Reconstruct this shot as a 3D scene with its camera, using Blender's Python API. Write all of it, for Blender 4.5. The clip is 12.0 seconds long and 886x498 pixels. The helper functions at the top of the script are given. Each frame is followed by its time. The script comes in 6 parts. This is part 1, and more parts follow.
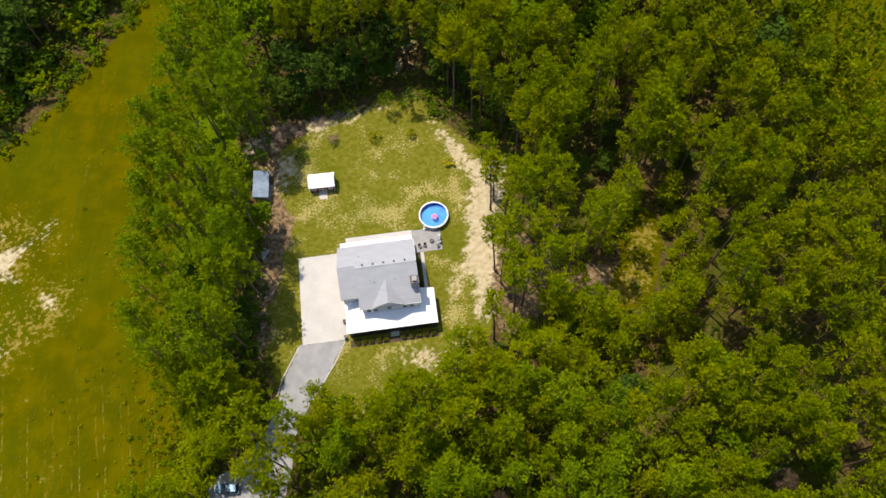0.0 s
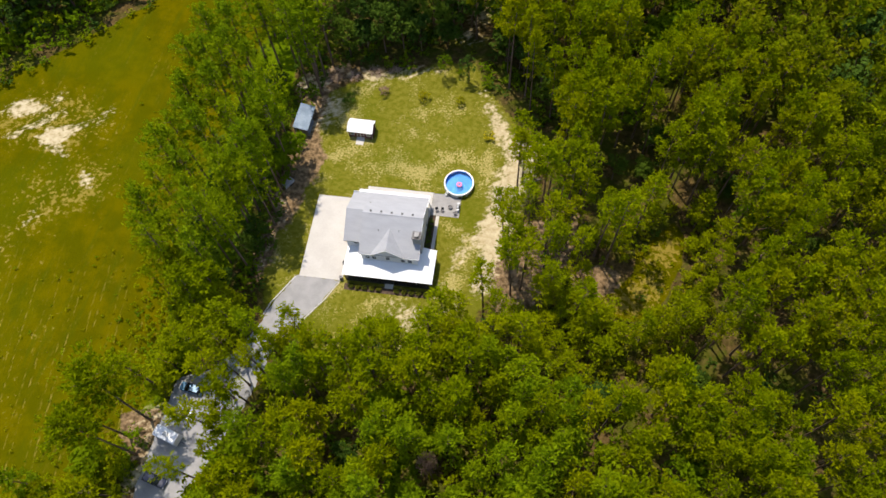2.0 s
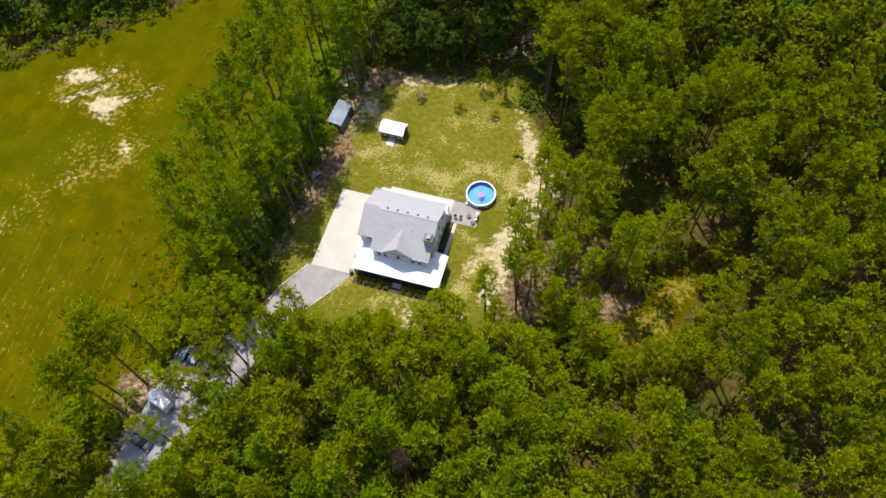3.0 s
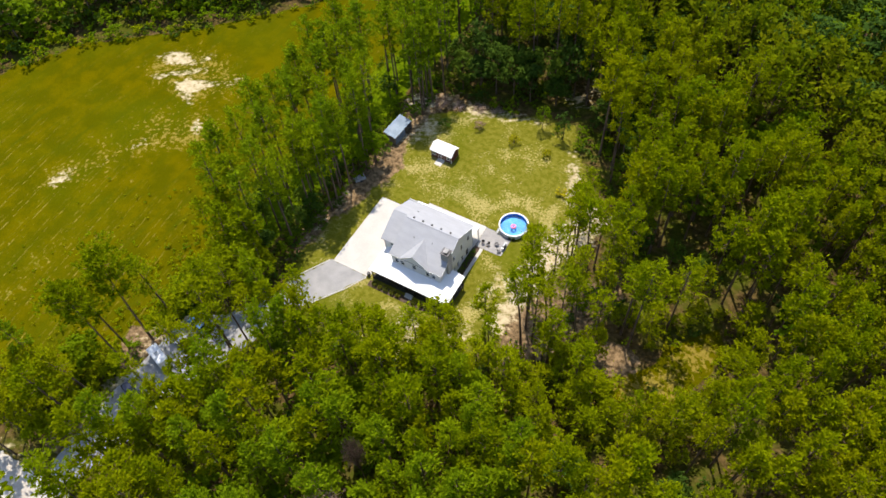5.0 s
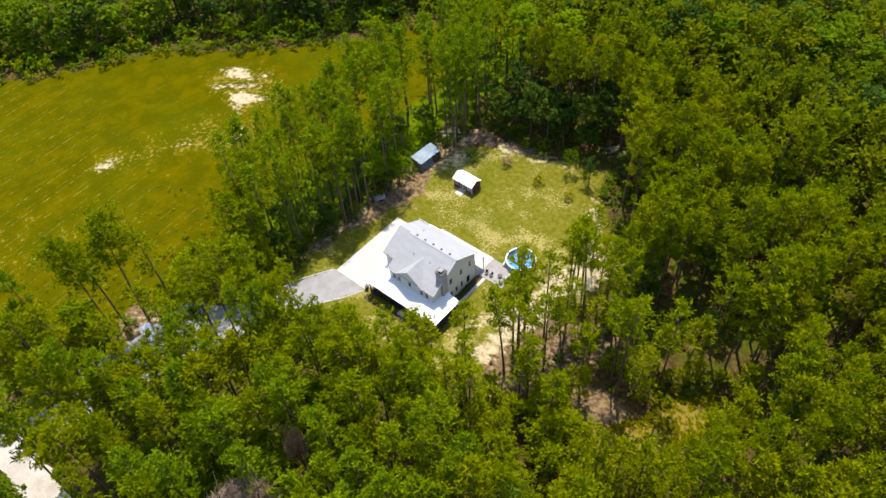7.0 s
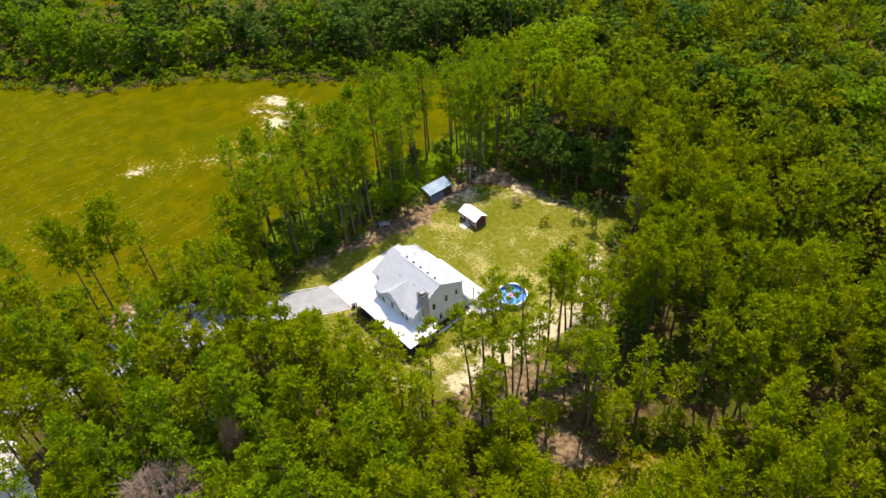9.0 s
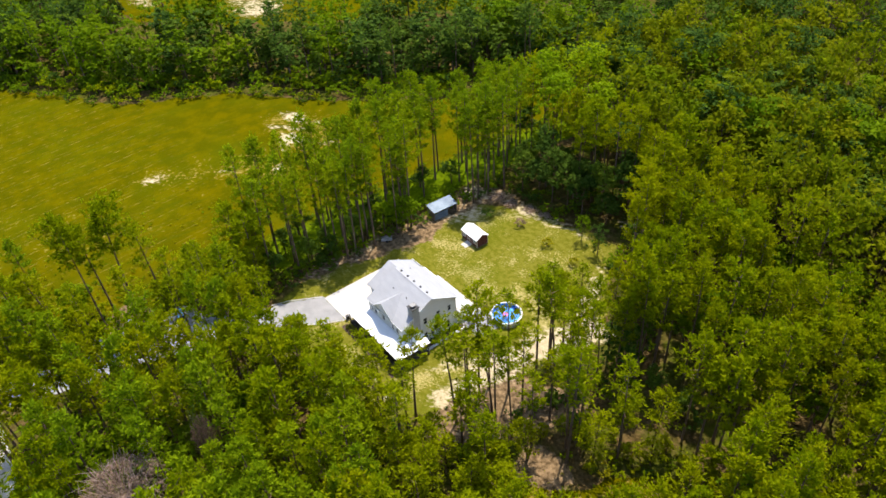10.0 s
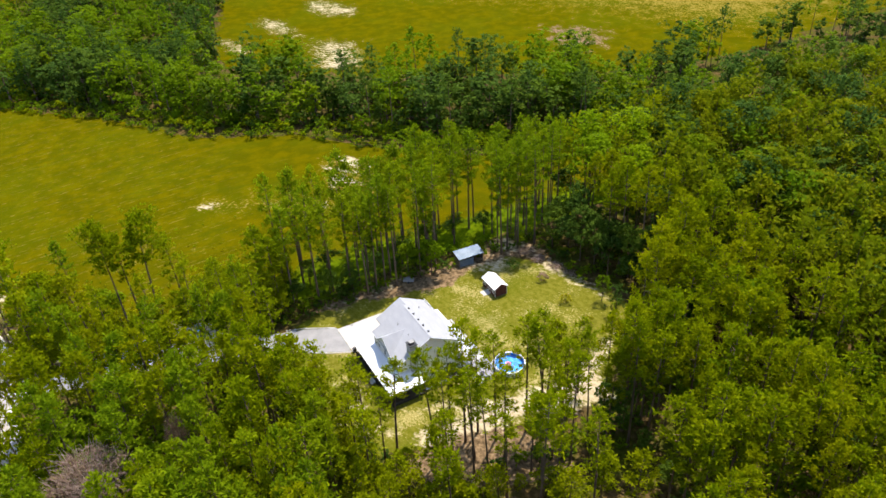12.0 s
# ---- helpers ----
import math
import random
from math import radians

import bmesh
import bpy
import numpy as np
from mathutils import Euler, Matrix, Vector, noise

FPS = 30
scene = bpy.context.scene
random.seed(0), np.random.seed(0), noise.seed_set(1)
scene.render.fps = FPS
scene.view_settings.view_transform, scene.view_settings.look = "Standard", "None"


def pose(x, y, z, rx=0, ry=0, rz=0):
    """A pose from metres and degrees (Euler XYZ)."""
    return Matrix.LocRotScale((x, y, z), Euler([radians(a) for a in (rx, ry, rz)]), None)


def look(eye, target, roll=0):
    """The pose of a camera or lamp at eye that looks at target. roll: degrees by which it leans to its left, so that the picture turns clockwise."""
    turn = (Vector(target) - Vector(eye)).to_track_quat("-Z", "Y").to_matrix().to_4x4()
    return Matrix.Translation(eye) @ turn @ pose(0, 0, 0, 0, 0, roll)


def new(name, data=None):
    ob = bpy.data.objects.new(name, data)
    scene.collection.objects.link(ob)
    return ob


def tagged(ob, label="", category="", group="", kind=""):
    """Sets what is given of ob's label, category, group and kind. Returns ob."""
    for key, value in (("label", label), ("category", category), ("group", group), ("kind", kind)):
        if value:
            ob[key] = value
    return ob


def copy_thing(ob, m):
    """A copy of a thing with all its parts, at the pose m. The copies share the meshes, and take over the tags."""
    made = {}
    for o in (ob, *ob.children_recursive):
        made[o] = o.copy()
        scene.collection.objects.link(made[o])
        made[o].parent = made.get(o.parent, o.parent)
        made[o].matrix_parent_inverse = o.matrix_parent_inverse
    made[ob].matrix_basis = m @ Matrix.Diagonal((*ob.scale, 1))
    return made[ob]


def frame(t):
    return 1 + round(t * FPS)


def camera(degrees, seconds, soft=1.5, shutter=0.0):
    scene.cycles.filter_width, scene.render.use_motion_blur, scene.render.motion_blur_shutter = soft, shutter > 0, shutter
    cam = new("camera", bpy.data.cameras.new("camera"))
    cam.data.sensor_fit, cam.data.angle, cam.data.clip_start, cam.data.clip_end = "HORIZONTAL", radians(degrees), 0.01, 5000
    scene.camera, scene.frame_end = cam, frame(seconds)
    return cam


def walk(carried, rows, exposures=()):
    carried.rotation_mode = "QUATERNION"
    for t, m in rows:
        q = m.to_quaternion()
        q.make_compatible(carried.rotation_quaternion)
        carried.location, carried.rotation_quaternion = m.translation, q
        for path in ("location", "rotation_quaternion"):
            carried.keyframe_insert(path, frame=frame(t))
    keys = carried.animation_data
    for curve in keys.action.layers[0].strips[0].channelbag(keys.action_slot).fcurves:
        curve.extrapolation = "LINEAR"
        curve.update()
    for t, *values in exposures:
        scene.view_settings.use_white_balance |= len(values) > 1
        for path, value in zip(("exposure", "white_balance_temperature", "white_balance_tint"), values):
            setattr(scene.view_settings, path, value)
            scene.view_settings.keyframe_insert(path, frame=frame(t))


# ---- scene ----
cam = camera(63.0, 12.0, soft=1.6)
EXPOSURES = [(0, 0.94, 7100, 13), (3.0, 1.04, 7000, 13), (5.5, 1.20, 6900, 12.5), (7.0, 1.27, 6900, 12.5), (9.0, 1.38, 6900, 13), (12.0, 1.37, 6800, 13.5)]
PATH = [
    (0, (31.72, -46.096, 141.302), (31.709, -45.252, 139.489), -4.0),
    (0.5, (36.007, -47.779, 139.687), (35.938, -46.93, 137.878), -4.3),
    (1, (40.234, -49.376, 138.364), (40.102, -48.53, 136.557), -4.7),
    (1.5, (44.447, -50.838, 137.186), (44.254, -49.997, 135.382), -4.9),
    (2, (48.68, -52.124, 136.036), (48.422, -51.281, 134.241), -5.0),
    (2.5, (52.951, -53.2, 134.826), (52.619, -52.343, 133.05), -5.2),
    (3, (57.269, -54.038, 133.494), (56.859, -53.165, 131.742), -5.0),
    (5, (74.845, -54.637, 126.435), (74.127, -53.739, 124.799), -5.3),
    (5.5, (79.218, -54.054, 124.263), (78.423, -53.16, 122.661), -5.2),
    (6, (83.53, -53.176, 121.985), (82.662, -52.287, 120.418), -5.1),
    (6.5, (87.753, -52.011, 119.643), (86.823, -51.121, 118.112), -5.0),
    (7, (91.859, -50.569, 117.285), (90.869, -49.679, 115.792), -4.9),
    (9, (106.706, -42.38, 108.671), (105.485, -41.537, 107.33), -4.3),
    (9.5, (109.977, -39.84, 106.934), (108.71, -39.008, 105.628), -4.1),
    (10, (113.084, -37.156, 105.419), (111.759, -36.356, 104.152), -4.0),
    (10.5, (116.054, -34.36, 104.134), (114.663, -33.609, 102.909), -3.7),
    (11, (118.928, -31.484, 103.071), (117.476, -30.784, 101.886), -3.6),
    (11.5, (121.762, -28.563, 102.199), (120.263, -27.895, 101.056), -3.4),
    (12, (124.63, -25.631, 101.471), (123.092, -24.986, 100.367), -3.3),
]
walk(cam, [(t, look(eye, target, roll)) for t, eye, target, roll in PATH], EXPOSURES)


# ---- world, sun and exposure ----
SUN_DIR = Vector((-0.62, 0.78, 2.45)).normalized()  # towards the sun
world = bpy.data.worlds.new("sky_world")
scene.world = world
world.use_nodes = True
wn = world.node_tree.nodes
sky = wn.new("ShaderNodeTexSky")
sky.sky_type = "NISHITA"
sky.sun_disc = False
sky.sun_elevation = math.asin(SUN_DIR.z)
sky.sun_rotation = math.atan2(SUN_DIR.x, SUN_DIR.y)
sky.air_density = 1.0
sky.dust_density = 0.6
wn["Background"].inputs["Strength"].default_value = 0.15
world.node_tree.links.new(sky.outputs[0], wn["Background"].inputs["Color"])
sun_data = bpy.data.lights.new("sun", "SUN")
sun_data.energy = 3.0
sun_data.angle = radians(0.55)
sun_data.color = (1.0, 0.95, 0.86)
sun = new("sun", sun_data)
sun.matrix_world = look(SUN_DIR * 300, (0, 0, 0))


# ---- materials ----
def material(name):
    m = bpy.data.materials.new(name)
    m.use_nodes = True
    nodes, links = m.node_tree.nodes, m.node_tree.links
    return m, nodes, links, nodes["Principled BSDF"]


def math_node(nodes, links, op, a, b=None, c=None, clamp=False):
    n = nodes.new("ShaderNodeMath")
    n.operation = op
    n.use_clamp = clamp
    for k, v in enumerate((a, b, c)):
        if v is None:
            continue
        if isinstance(v, (int, float)):
            n.inputs[k].default_value = v
        else:
            links.new(v, n.inputs[k])
    return n.outputs[0]


def mix_node(nodes, links, fac, a, b, blend="MIX"):
    n = nodes.new("ShaderNodeMix")
    n.data_type = "RGBA"
    n.blend_type = blend
    for socket, v in ((n.inputs["Factor"], fac), (n.inputs[6], a), (n.inputs[7], b)):
        if isinstance(v, (int, float)):
            socket.default_value = v
        elif isinstance(v, tuple):
            socket.default_value = (*v, 1)
        else:
            links.new(v, socket)
    return n.outputs[2]


def noise_node(nodes, links, scale, detail=3.0, rough=0.55, where=None, stretch=None):
    if where is None:
        where = nodes.new("ShaderNodeNewGeometry").outputs["Position"]
    if stretch:
        mp = nodes.new("ShaderNodeMapping")
        mp.inputs["Scale"].default_value = stretch
        links.new(where, mp.inputs["Vector"])
        where = mp.outputs[0]
    n = nodes.new("ShaderNodeTexNoise")
    n.inputs["Scale"].default_value = scale
    n.inputs["Detail"].default_value = detail
    n.inputs["Roughness"].default_value = rough
    links.new(where, n.inputs["Vector"])
    return n.outputs["Fac"]


def step_node(nodes, links, v, lo, hi):
    n = nodes.new("ShaderNodeMapRange")
    n.interpolation_type = "SMOOTHSTEP"
    n.inputs["From Min"].default_value = lo
    n.inputs["From Max"].default_value = hi
    links.new(v, n.inputs["Value"])
    return n.outputs[0]


def bump_node(nodes, links, bsdf, height, strength, distance):
    b = nodes.new("ShaderNodeBump")
    b.inputs["Strength"].default_value = strength
    b.inputs["Distance"].default_value = distance
    links.new(height, b.inputs["Height"])
    links.new(b.outputs[0], bsdf.inputs["Normal"])


def surface(name, dark, light, scale=0.6, fine=6.0, rough=0.8, metal=0.0, bump=0.3, depth=0.02, stretch=None, spec=0.4):
    """A surface whose colour wanders between two tones at two scales, with fine relief."""
    m, nodes, links, bsdf = material(name)
    a = noise_node(nodes, links, scale, 4.0, stretch=stretch)
    b = noise_node(nodes, links, fine, 5.0, 0.65, stretch=stretch)
    f = math_node(nodes, links, "ADD", math_node(nodes, links, "MULTIPLY", a, 0.6), math_node(nodes, links, "MULTIPLY", b, 0.4))
    f = step_node(nodes, links, f, 0.35, 0.65)
    links.new(mix_node(nodes, links, f, dark, light), bsdf.inputs["Base Color"])
    bsdf.inputs["Roughness"].default_value = rough
    bsdf.inputs["Metallic"].default_value = metal
    bsdf.inputs["Specular IOR Level"].default_value = spec
    bump_node(nodes, links, bsdf, b, bump, depth)
    return m


def leaf_material(name, dark, light, young, through_share=0.3):
    """Leaves: tone by the single leaf clump, by the tree, and light that shines through."""
    m, nodes, links, bsdf = material(name)
    island = nodes.new("ShaderNodeNewGeometry").outputs["Random Per Island"]
    tree = nodes.new("ShaderNodeObjectInfo").outputs["Random"]
    tint = nodes.new("ShaderNodeAttribute")
    tint.attribute_name = "tint"
    own = math_node(nodes, links, "FRACT", math_node(nodes, links, "ADD", tree, tint.outputs["Fac"]))
    col = mix_node(nodes, links, island, dark, light)
    own2 = math_node(nodes, links, "MULTIPLY", math_node(nodes, links, "POWER", own, 1.6), 0.8)
    col = mix_node(nodes, links, own2, col, young)
    links.new(col, bsdf.inputs["Base Color"])
    bsdf.inputs["Roughness"].default_value = 0.7
    bsdf.inputs["Specular IOR Level"].default_value = 0.02
    tr = nodes.new("ShaderNodeBsdfTranslucent")
    links.new(col, tr.inputs["Color"])
    mx = nodes.new("ShaderNodeMixShader")
    mx.inputs[0].default_value = through_share
    links.new(bsdf.outputs[0], mx.inputs[1])
    links.new(tr.outputs[0], mx.inputs[2])
    links.new(mx.outputs[0], nodes["Material Output"].inputs["Surface"])
    return m


PINE = leaf_material("pine_needles", (0.108, 0.150, 0.001), (0.192, 0.240, 0.002), (0.235, 0.246, 0.002), 0.5)
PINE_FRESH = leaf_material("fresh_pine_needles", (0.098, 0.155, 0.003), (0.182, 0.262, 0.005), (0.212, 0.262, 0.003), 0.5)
# PINE at about four fifths: lens falloff put into the needle colour
PINE_DIMMED = leaf_material("dimmed_pine_needles", (0.084, 0.118, 0.002), (0.150, 0.190, 0.003), (0.186, 0.196, 0.003), 0.5)
BROAD = leaf_material("broad_leaves", (0.078, 0.138, 0.003), (0.130, 0.214, 0.004), (0.162, 0.222, 0.003), 0.5)
LIGHTLEAF = leaf_material("light_green_leaves", (0.118, 0.190, 0.003), (0.185, 0.282, 0.004), (0.215, 0.290, 0.003), 0.5)
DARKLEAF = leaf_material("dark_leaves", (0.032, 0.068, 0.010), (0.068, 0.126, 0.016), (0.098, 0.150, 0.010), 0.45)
DEADLEAF = leaf_material("dry_twigs", (0.136, 0.085, 0.051), (0.238, 0.1615, 0.1105), (0.2125, 0.1445, 0.0935), 0.1)
YELLOWLEAF = leaf_material("yellow_leaves", (0.17, 0.153, 0.0085), (0.289, 0.255, 0.0127), (0.34, 0.289, 0.0085))
OLIVE = leaf_material("olive_leaves", (0.050, 0.062, 0.008), (0.098, 0.112, 0.014), (0.120, 0.122, 0.012), 0.3)
SCRUB = leaf_material("yellow_scrub", (0.1275, 0.136, 0.0026), (0.2465, 0.2465, 0.0034), (0.2635, 0.238, 0.0051), 0.35)
SAPLEAF = leaf_material("sapling_leaves", (0.115, 0.152, 0.0017), (0.218, 0.272, 0.0026), (0.248, 0.272, 0.0026), 0.5)
BARK = surface("pine_bark", (0.075, 0.046, 0.030), (0.160, 0.102, 0.066), 0.8, 7.0, 0.95, bump=0.6, depth=0.05, stretch=(1, 1, 0.3))
PALEBARK = surface("pale_bark", (0.180, 0.122, 0.094), (0.290, 0.208, 0.165), 0.8, 7.0, 0.95, bump=0.6, depth=0.05, stretch=(1, 1, 0.3))
CONCRETE = surface("pale_concrete", (0.3834, 0.3621, 0.3337), (0.4473, 0.4295, 0.3976), 0.25, 3.0, 0.85, bump=0.15, depth=0.01)
PAVER = surface("grey_patio_concrete", (0.213, 0.2059, 0.1988), (0.284, 0.2733, 0.2627), 0.5, 4.0, 0.85, bump=0.2, depth=0.01)
GRAVEL = surface("grey_gravel", (0.205, 0.204, 0.204), (0.275, 0.270, 0.266), 0.35, 9.0, 0.95, bump=0.6, depth=0.04)
# bark mulch, its brown darkened to take in the shade beside the house
MULCH = surface("shade_dark_mulch", (0.030, 0.020, 0.014), (0.095, 0.062, 0.042), 1.6, 9.0, 1.0, bump=0.8, depth=0.04)
ROADSAND = surface("pale_dirt_road", (0.2982, 0.2627, 0.2201), (0.4402, 0.4047, 0.355), 0.25, 3.0, 0.95, bump=0.4, depth=0.03)
SHINGLE = surface("grey_shingles", (0.2804, 0.2876, 0.3017), (0.3195, 0.3266, 0.3408), 0.4, 9.0, 0.85, bump=0.4, depth=0.02, stretch=(1, 2.5, 2.5))
WHITEMETAL = surface("white_metal_roofing", (0.6864, 0.6996, 0.7128), (0.748, 0.7568, 0.7656), 0.3, 3.0, 0.45, bump=0.05, depth=0.01, spec=0.5)
SIDING = surface("pale_grey_siding", (0.6688, 0.682, 0.6996), (0.7216, 0.7304, 0.7436), 0.4, 5.0, 0.7, bump=0.15, depth=0.01, stretch=(0.3, 0.3, 6))
TRIM = surface("white_trim_paint", (0.6512, 0.6512, 0.6424), (0.7216, 0.7216, 0.7128), 0.8, 8.0, 0.5, bump=0.05, depth=0.005)
STONE = surface("pale_chimney_stone", (0.3266, 0.3231, 0.3195), (0.426, 0.4189, 0.4118), 1.4, 7.0, 0.9, bump=0.6, depth=0.03)
DARKMETAL = surface("dark_metal", (0.02, 0.02, 0.022), (0.06, 0.06, 0.065), 2.0, 12.0, 0.5, 0.6, bump=0.1, depth=0.005)
BARNRED = surface("barn_red_boards", (0.071, 0.0199, 0.0156), (0.142, 0.0391, 0.0284), 0.7, 5.0, 0.85, bump=0.4, depth=0.02, stretch=(4, 4, 0.4))
BLUEMETAL = surface("blue_grey_sheet_metal", (0.085, 0.130, 0.185), (0.160, 0.215, 0.275), 0.5, 4.0, 0.55, 0.15, bump=0.2, depth=0.01)
# porch wood, coloured dark to carry the shade inside the porch opening
SHADEWOOD = surface("shade_dark_wood", (0.0213, 0.0177, 0.0142), (0.0532, 0.0426, 0.0355), 0.8, 6.0, 0.8, bump=0.3, depth=0.01, stretch=(4, 4, 0.4))
WOOD = surface("weathered_wood", (0.0994, 0.0781, 0.0604), (0.213, 0.1775, 0.142), 0.8, 6.0, 0.9, bump=0.4, depth=0.01, stretch=(4, 4, 0.4))
LINER = surface("blue_pool_liner", (0.0004, 0.145, 0.400), (0.001, 0.190, 0.480), 0.7, 4.0, 0.5, bump=0.05, depth=0.01)
POOLWALL = surface("white_pool_wall", (0.5808, 0.5984, 0.616), (0.6688, 0.6776, 0.6864), 0.8, 6.0, 0.4, bump=0.05, depth=0.005)
PINKVINYL = surface("pink_vinyl", (0.75, 0.16, 0.30), (0.85, 0.26, 0.40), 2.0, 8.0, 0.35, bump=0.02, depth=0.005)
RUBBER = surface("black_rubber", (0.012, 0.012, 0.012), (0.03, 0.03, 0.03), 3.0, 20.0, 0.9, bump=0.1, depth=0.004)
BLUEPAINT = surface("blue_car_paint", (0.0355, 0.1065, 0.1846), (0.0497, 0.142, 0.2343), 0.6, 5.0, 0.25, 0.2, bump=0.0, depth=0.001, spec=0.6)
SILVERPAINT = surface("silver_car_paint", (0.213, 0.2272, 0.2414), (0.2698, 0.284, 0.2982), 0.6, 5.0, 0.3, 0.4, bump=0.0, depth=0.001, spec=0.6)
NAVYPAINT = surface("dark_car_paint", (0.012, 0.016, 0.035), (0.022, 0.028, 0.05), 0.6, 5.0, 0.25, 0.2, bump=0.0, depth=0.001, spec=0.6)
WHITEPAINT = surface("white_vehicle_paint", (0.616, 0.616, 0.616), (0.6864, 0.6864, 0.6776), 0.6, 5.0, 0.3, bump=0.0, depth=0.001, spec=0.6)


def glass_material():
    m, nodes, links, bsdf = material("dark_window_glass")
    bsdf.inputs["Base Color"].default_value = (0.012, 0.016, 0.02, 1)
    bsdf.inputs["Roughness"].default_value = 0.08
    bsdf.inputs["Specular IOR Level"].default_value = 0.25
    f = noise_node(nodes, links, 1.2, 2.0)
    bump_node(nodes, links, bsdf, f, 0.05, 0.01)
    return m


def water_material():
    m, nodes, links, bsdf = material("pool_water")
    bsdf.inputs["Base Color"].default_value = (0.35, 0.78, 1.0, 1)
    bsdf.inputs["Roughness"].default_value = 0.03
    bsdf.inputs["IOR"].default_value = 1.33
    bsdf.inputs["Transmission Weight"].default_value = 1.0
    f = noise_node(nodes, links, 2.6, 2.0)
    bump_node(nodes, links, bsdf, f, 0.12, 0.03)
    return m


GLASS = glass_material()
WATER = water_material()


def ground_material():
    """Field grass, lawn, sand and forest litter, parted by wide soft masks that noise breaks up."""
    m, nodes, links, bsdf = material("ground_cover")
    big = noise_node(nodes, links, 0.035, 3.0)
    mid = noise_node(nodes, links, 0.16, 4.0, 0.6)
    small = noise_node(nodes, links, 0.9, 4.0, 0.65)
    grain = noise_node(nodes, links, 4.5, 4.0, 0.7)
    masks = {}
    for key in ("lawn", "field", "sand", "dry", "mulch", "lush"):
        a = nodes.new("ShaderNodeAttribute")
        a.attribute_name = key
        masks[key] = a.outputs["Fac"]

    def cut(key, wide, fine, lo=0.46, hi=0.54):
        v = math_node(nodes, links, "ADD", masks[key], math_node(nodes, links, "MULTIPLY", math_node(nodes, links, "SUBTRACT", mid, 0.5), wide))
        v = math_node(nodes, links, "ADD", v, math_node(nodes, links, "MULTIPLY", math_node(nodes, links, "SUBTRACT", small, 0.5), fine))
        return step_node(nodes, links, v, lo, hi)

    litter = mix_node(nodes, links, step_node(nodes, links, small, 0.35, 0.68), (0.0426, 0.0298, 0.0099), (0.1136, 0.0745, 0.0298))
    litter = mix_node(nodes, links, math_node(nodes, links, "MULTIPLY", step_node(nodes, links, mid, 0.38, 0.62), 0.75), litter, (0.0450, 0.0640, 0.0028))
    field = mix_node(nodes, links, step_node(nodes, links, mid, 0.38, 0.64), (0.0576, 0.0563, 0.0006), (0.0864, 0.0725, 0.0006))
    field = mix_node(nodes, links, math_node(nodes, links, "MULTIPLY", step_node(nodes, links, big, 0.42, 0.66), 0.45), field, (0.0607, 0.0716, 0.0013))
    rows = noise_node(nodes, links, 0.5, 3.0, 0.6, stretch=(1.0, 0.12, 1.0))
    field = mix_node(nodes, links, math_node(nodes, links, "MULTIPLY", step_node(nodes, links, rows, 0.5, 0.72), 0.45), field, (0.0479, 0.0607, 0.0019))
    streak = noise_node(nodes, links, 0.8, 3.0, 0.7, stretch=(1.3, 0.09, 1.0))
    dots = math_node(nodes, links, "MULTIPLY", step_node(nodes, links, streak, 0.55, 0.66), step_node(nodes, links, small, 0.48, 0.62))
    field = mix_node(nodes, links, math_node(nodes, links, "MULTIPLY", dots, 0.25), field, (0.1917, 0.1438, 0.0192))
    # old crop rows, five metres apart, fading to the north
    xyz = nodes.new("ShaderNodeSeparateXYZ")
    links.new(nodes.new("ShaderNodeNewGeometry").outputs["Position"], xyz.inputs[0])
    across = math_node(nodes, links, "ADD", xyz.outputs[0], math_node(nodes, links, "MULTIPLY", xyz.outputs[1], 0.186))
    wobble = math_node(nodes, links, "MULTIPLY", math_node(nodes, links, "SUBTRACT", mid, 0.5), 0.10)
    clump = noise_node(nodes, links, 1.0, 3.0, 0.65, stretch=(1.6, 0.5, 1.0))
    fade = step_node(nodes, links, math_node(nodes, links, "MULTIPLY", xyz.outputs[1], -1.0), -4.0, 24.0)
    for shift, share, tone in ((0.56, 0.70, (0.2109, 0.1629, 0.0287)), (0.86, 0.5, (0.1789, 0.1406, 0.0192)), (0.62, 0.5, (0.0319, 0.0383, 0.0013))):
        phase = math_node(nodes, links, "FRACT", math_node(nodes, links, "ADD", math_node(nodes, links, "ADD", math_node(nodes, links, "MULTIPLY", across, 0.2), shift), wobble))
        line = step_node(nodes, links, math_node(nodes, links, "ABSOLUTE", math_node(nodes, links, "SUBTRACT", phase, 0.5)), 0.055, 0.015)
        line = math_node(nodes, links, "MULTIPLY", math_node(nodes, links, "MULTIPLY", line, step_node(nodes, links, clump, 0.49, 0.62)), fade)
        field = mix_node(nodes, links, math_node(nodes, links, "MULTIPLY", line, share), field, tone)
    field = mix_node(nodes, links, math_node(nodes, links, "MULTIPLY", step_node(nodes, links, grain, 0.5, 0.75), 0.35), field, (0.0447, 0.0479, 0.0019))
    field = mix_node(nodes, links, math_node(nodes, links, "MULTIPLY", cut("dry", 0.8, 1.8, 0.48, 0.66), 0.85), field, (0.1981, 0.1501, 0.0287))
    field = mix_node(nodes, links, math_node(nodes, links, "MULTIPLY", cut("lush", 0.6, 0.5, 0.3, 0.75), 0.85), field, mix_node(nodes, links, step_node(nodes, links, small, 0.36, 0.66), (0.050, 0.092, 0.002), (0.092, 0.134, 0.003)))
    lawn = mix_node(nodes, links, step_node(nodes, links, small, 0.34, 0.66), (0.0900, 0.0930, 0.0070), (0.1450, 0.1360, 0.0190))
    dry = mix_node(nodes, links, step_node(nodes, links, grain, 0.35, 0.66), (0.1846, 0.1526, 0.0340), (0.3900, 0.3340, 0.1350))
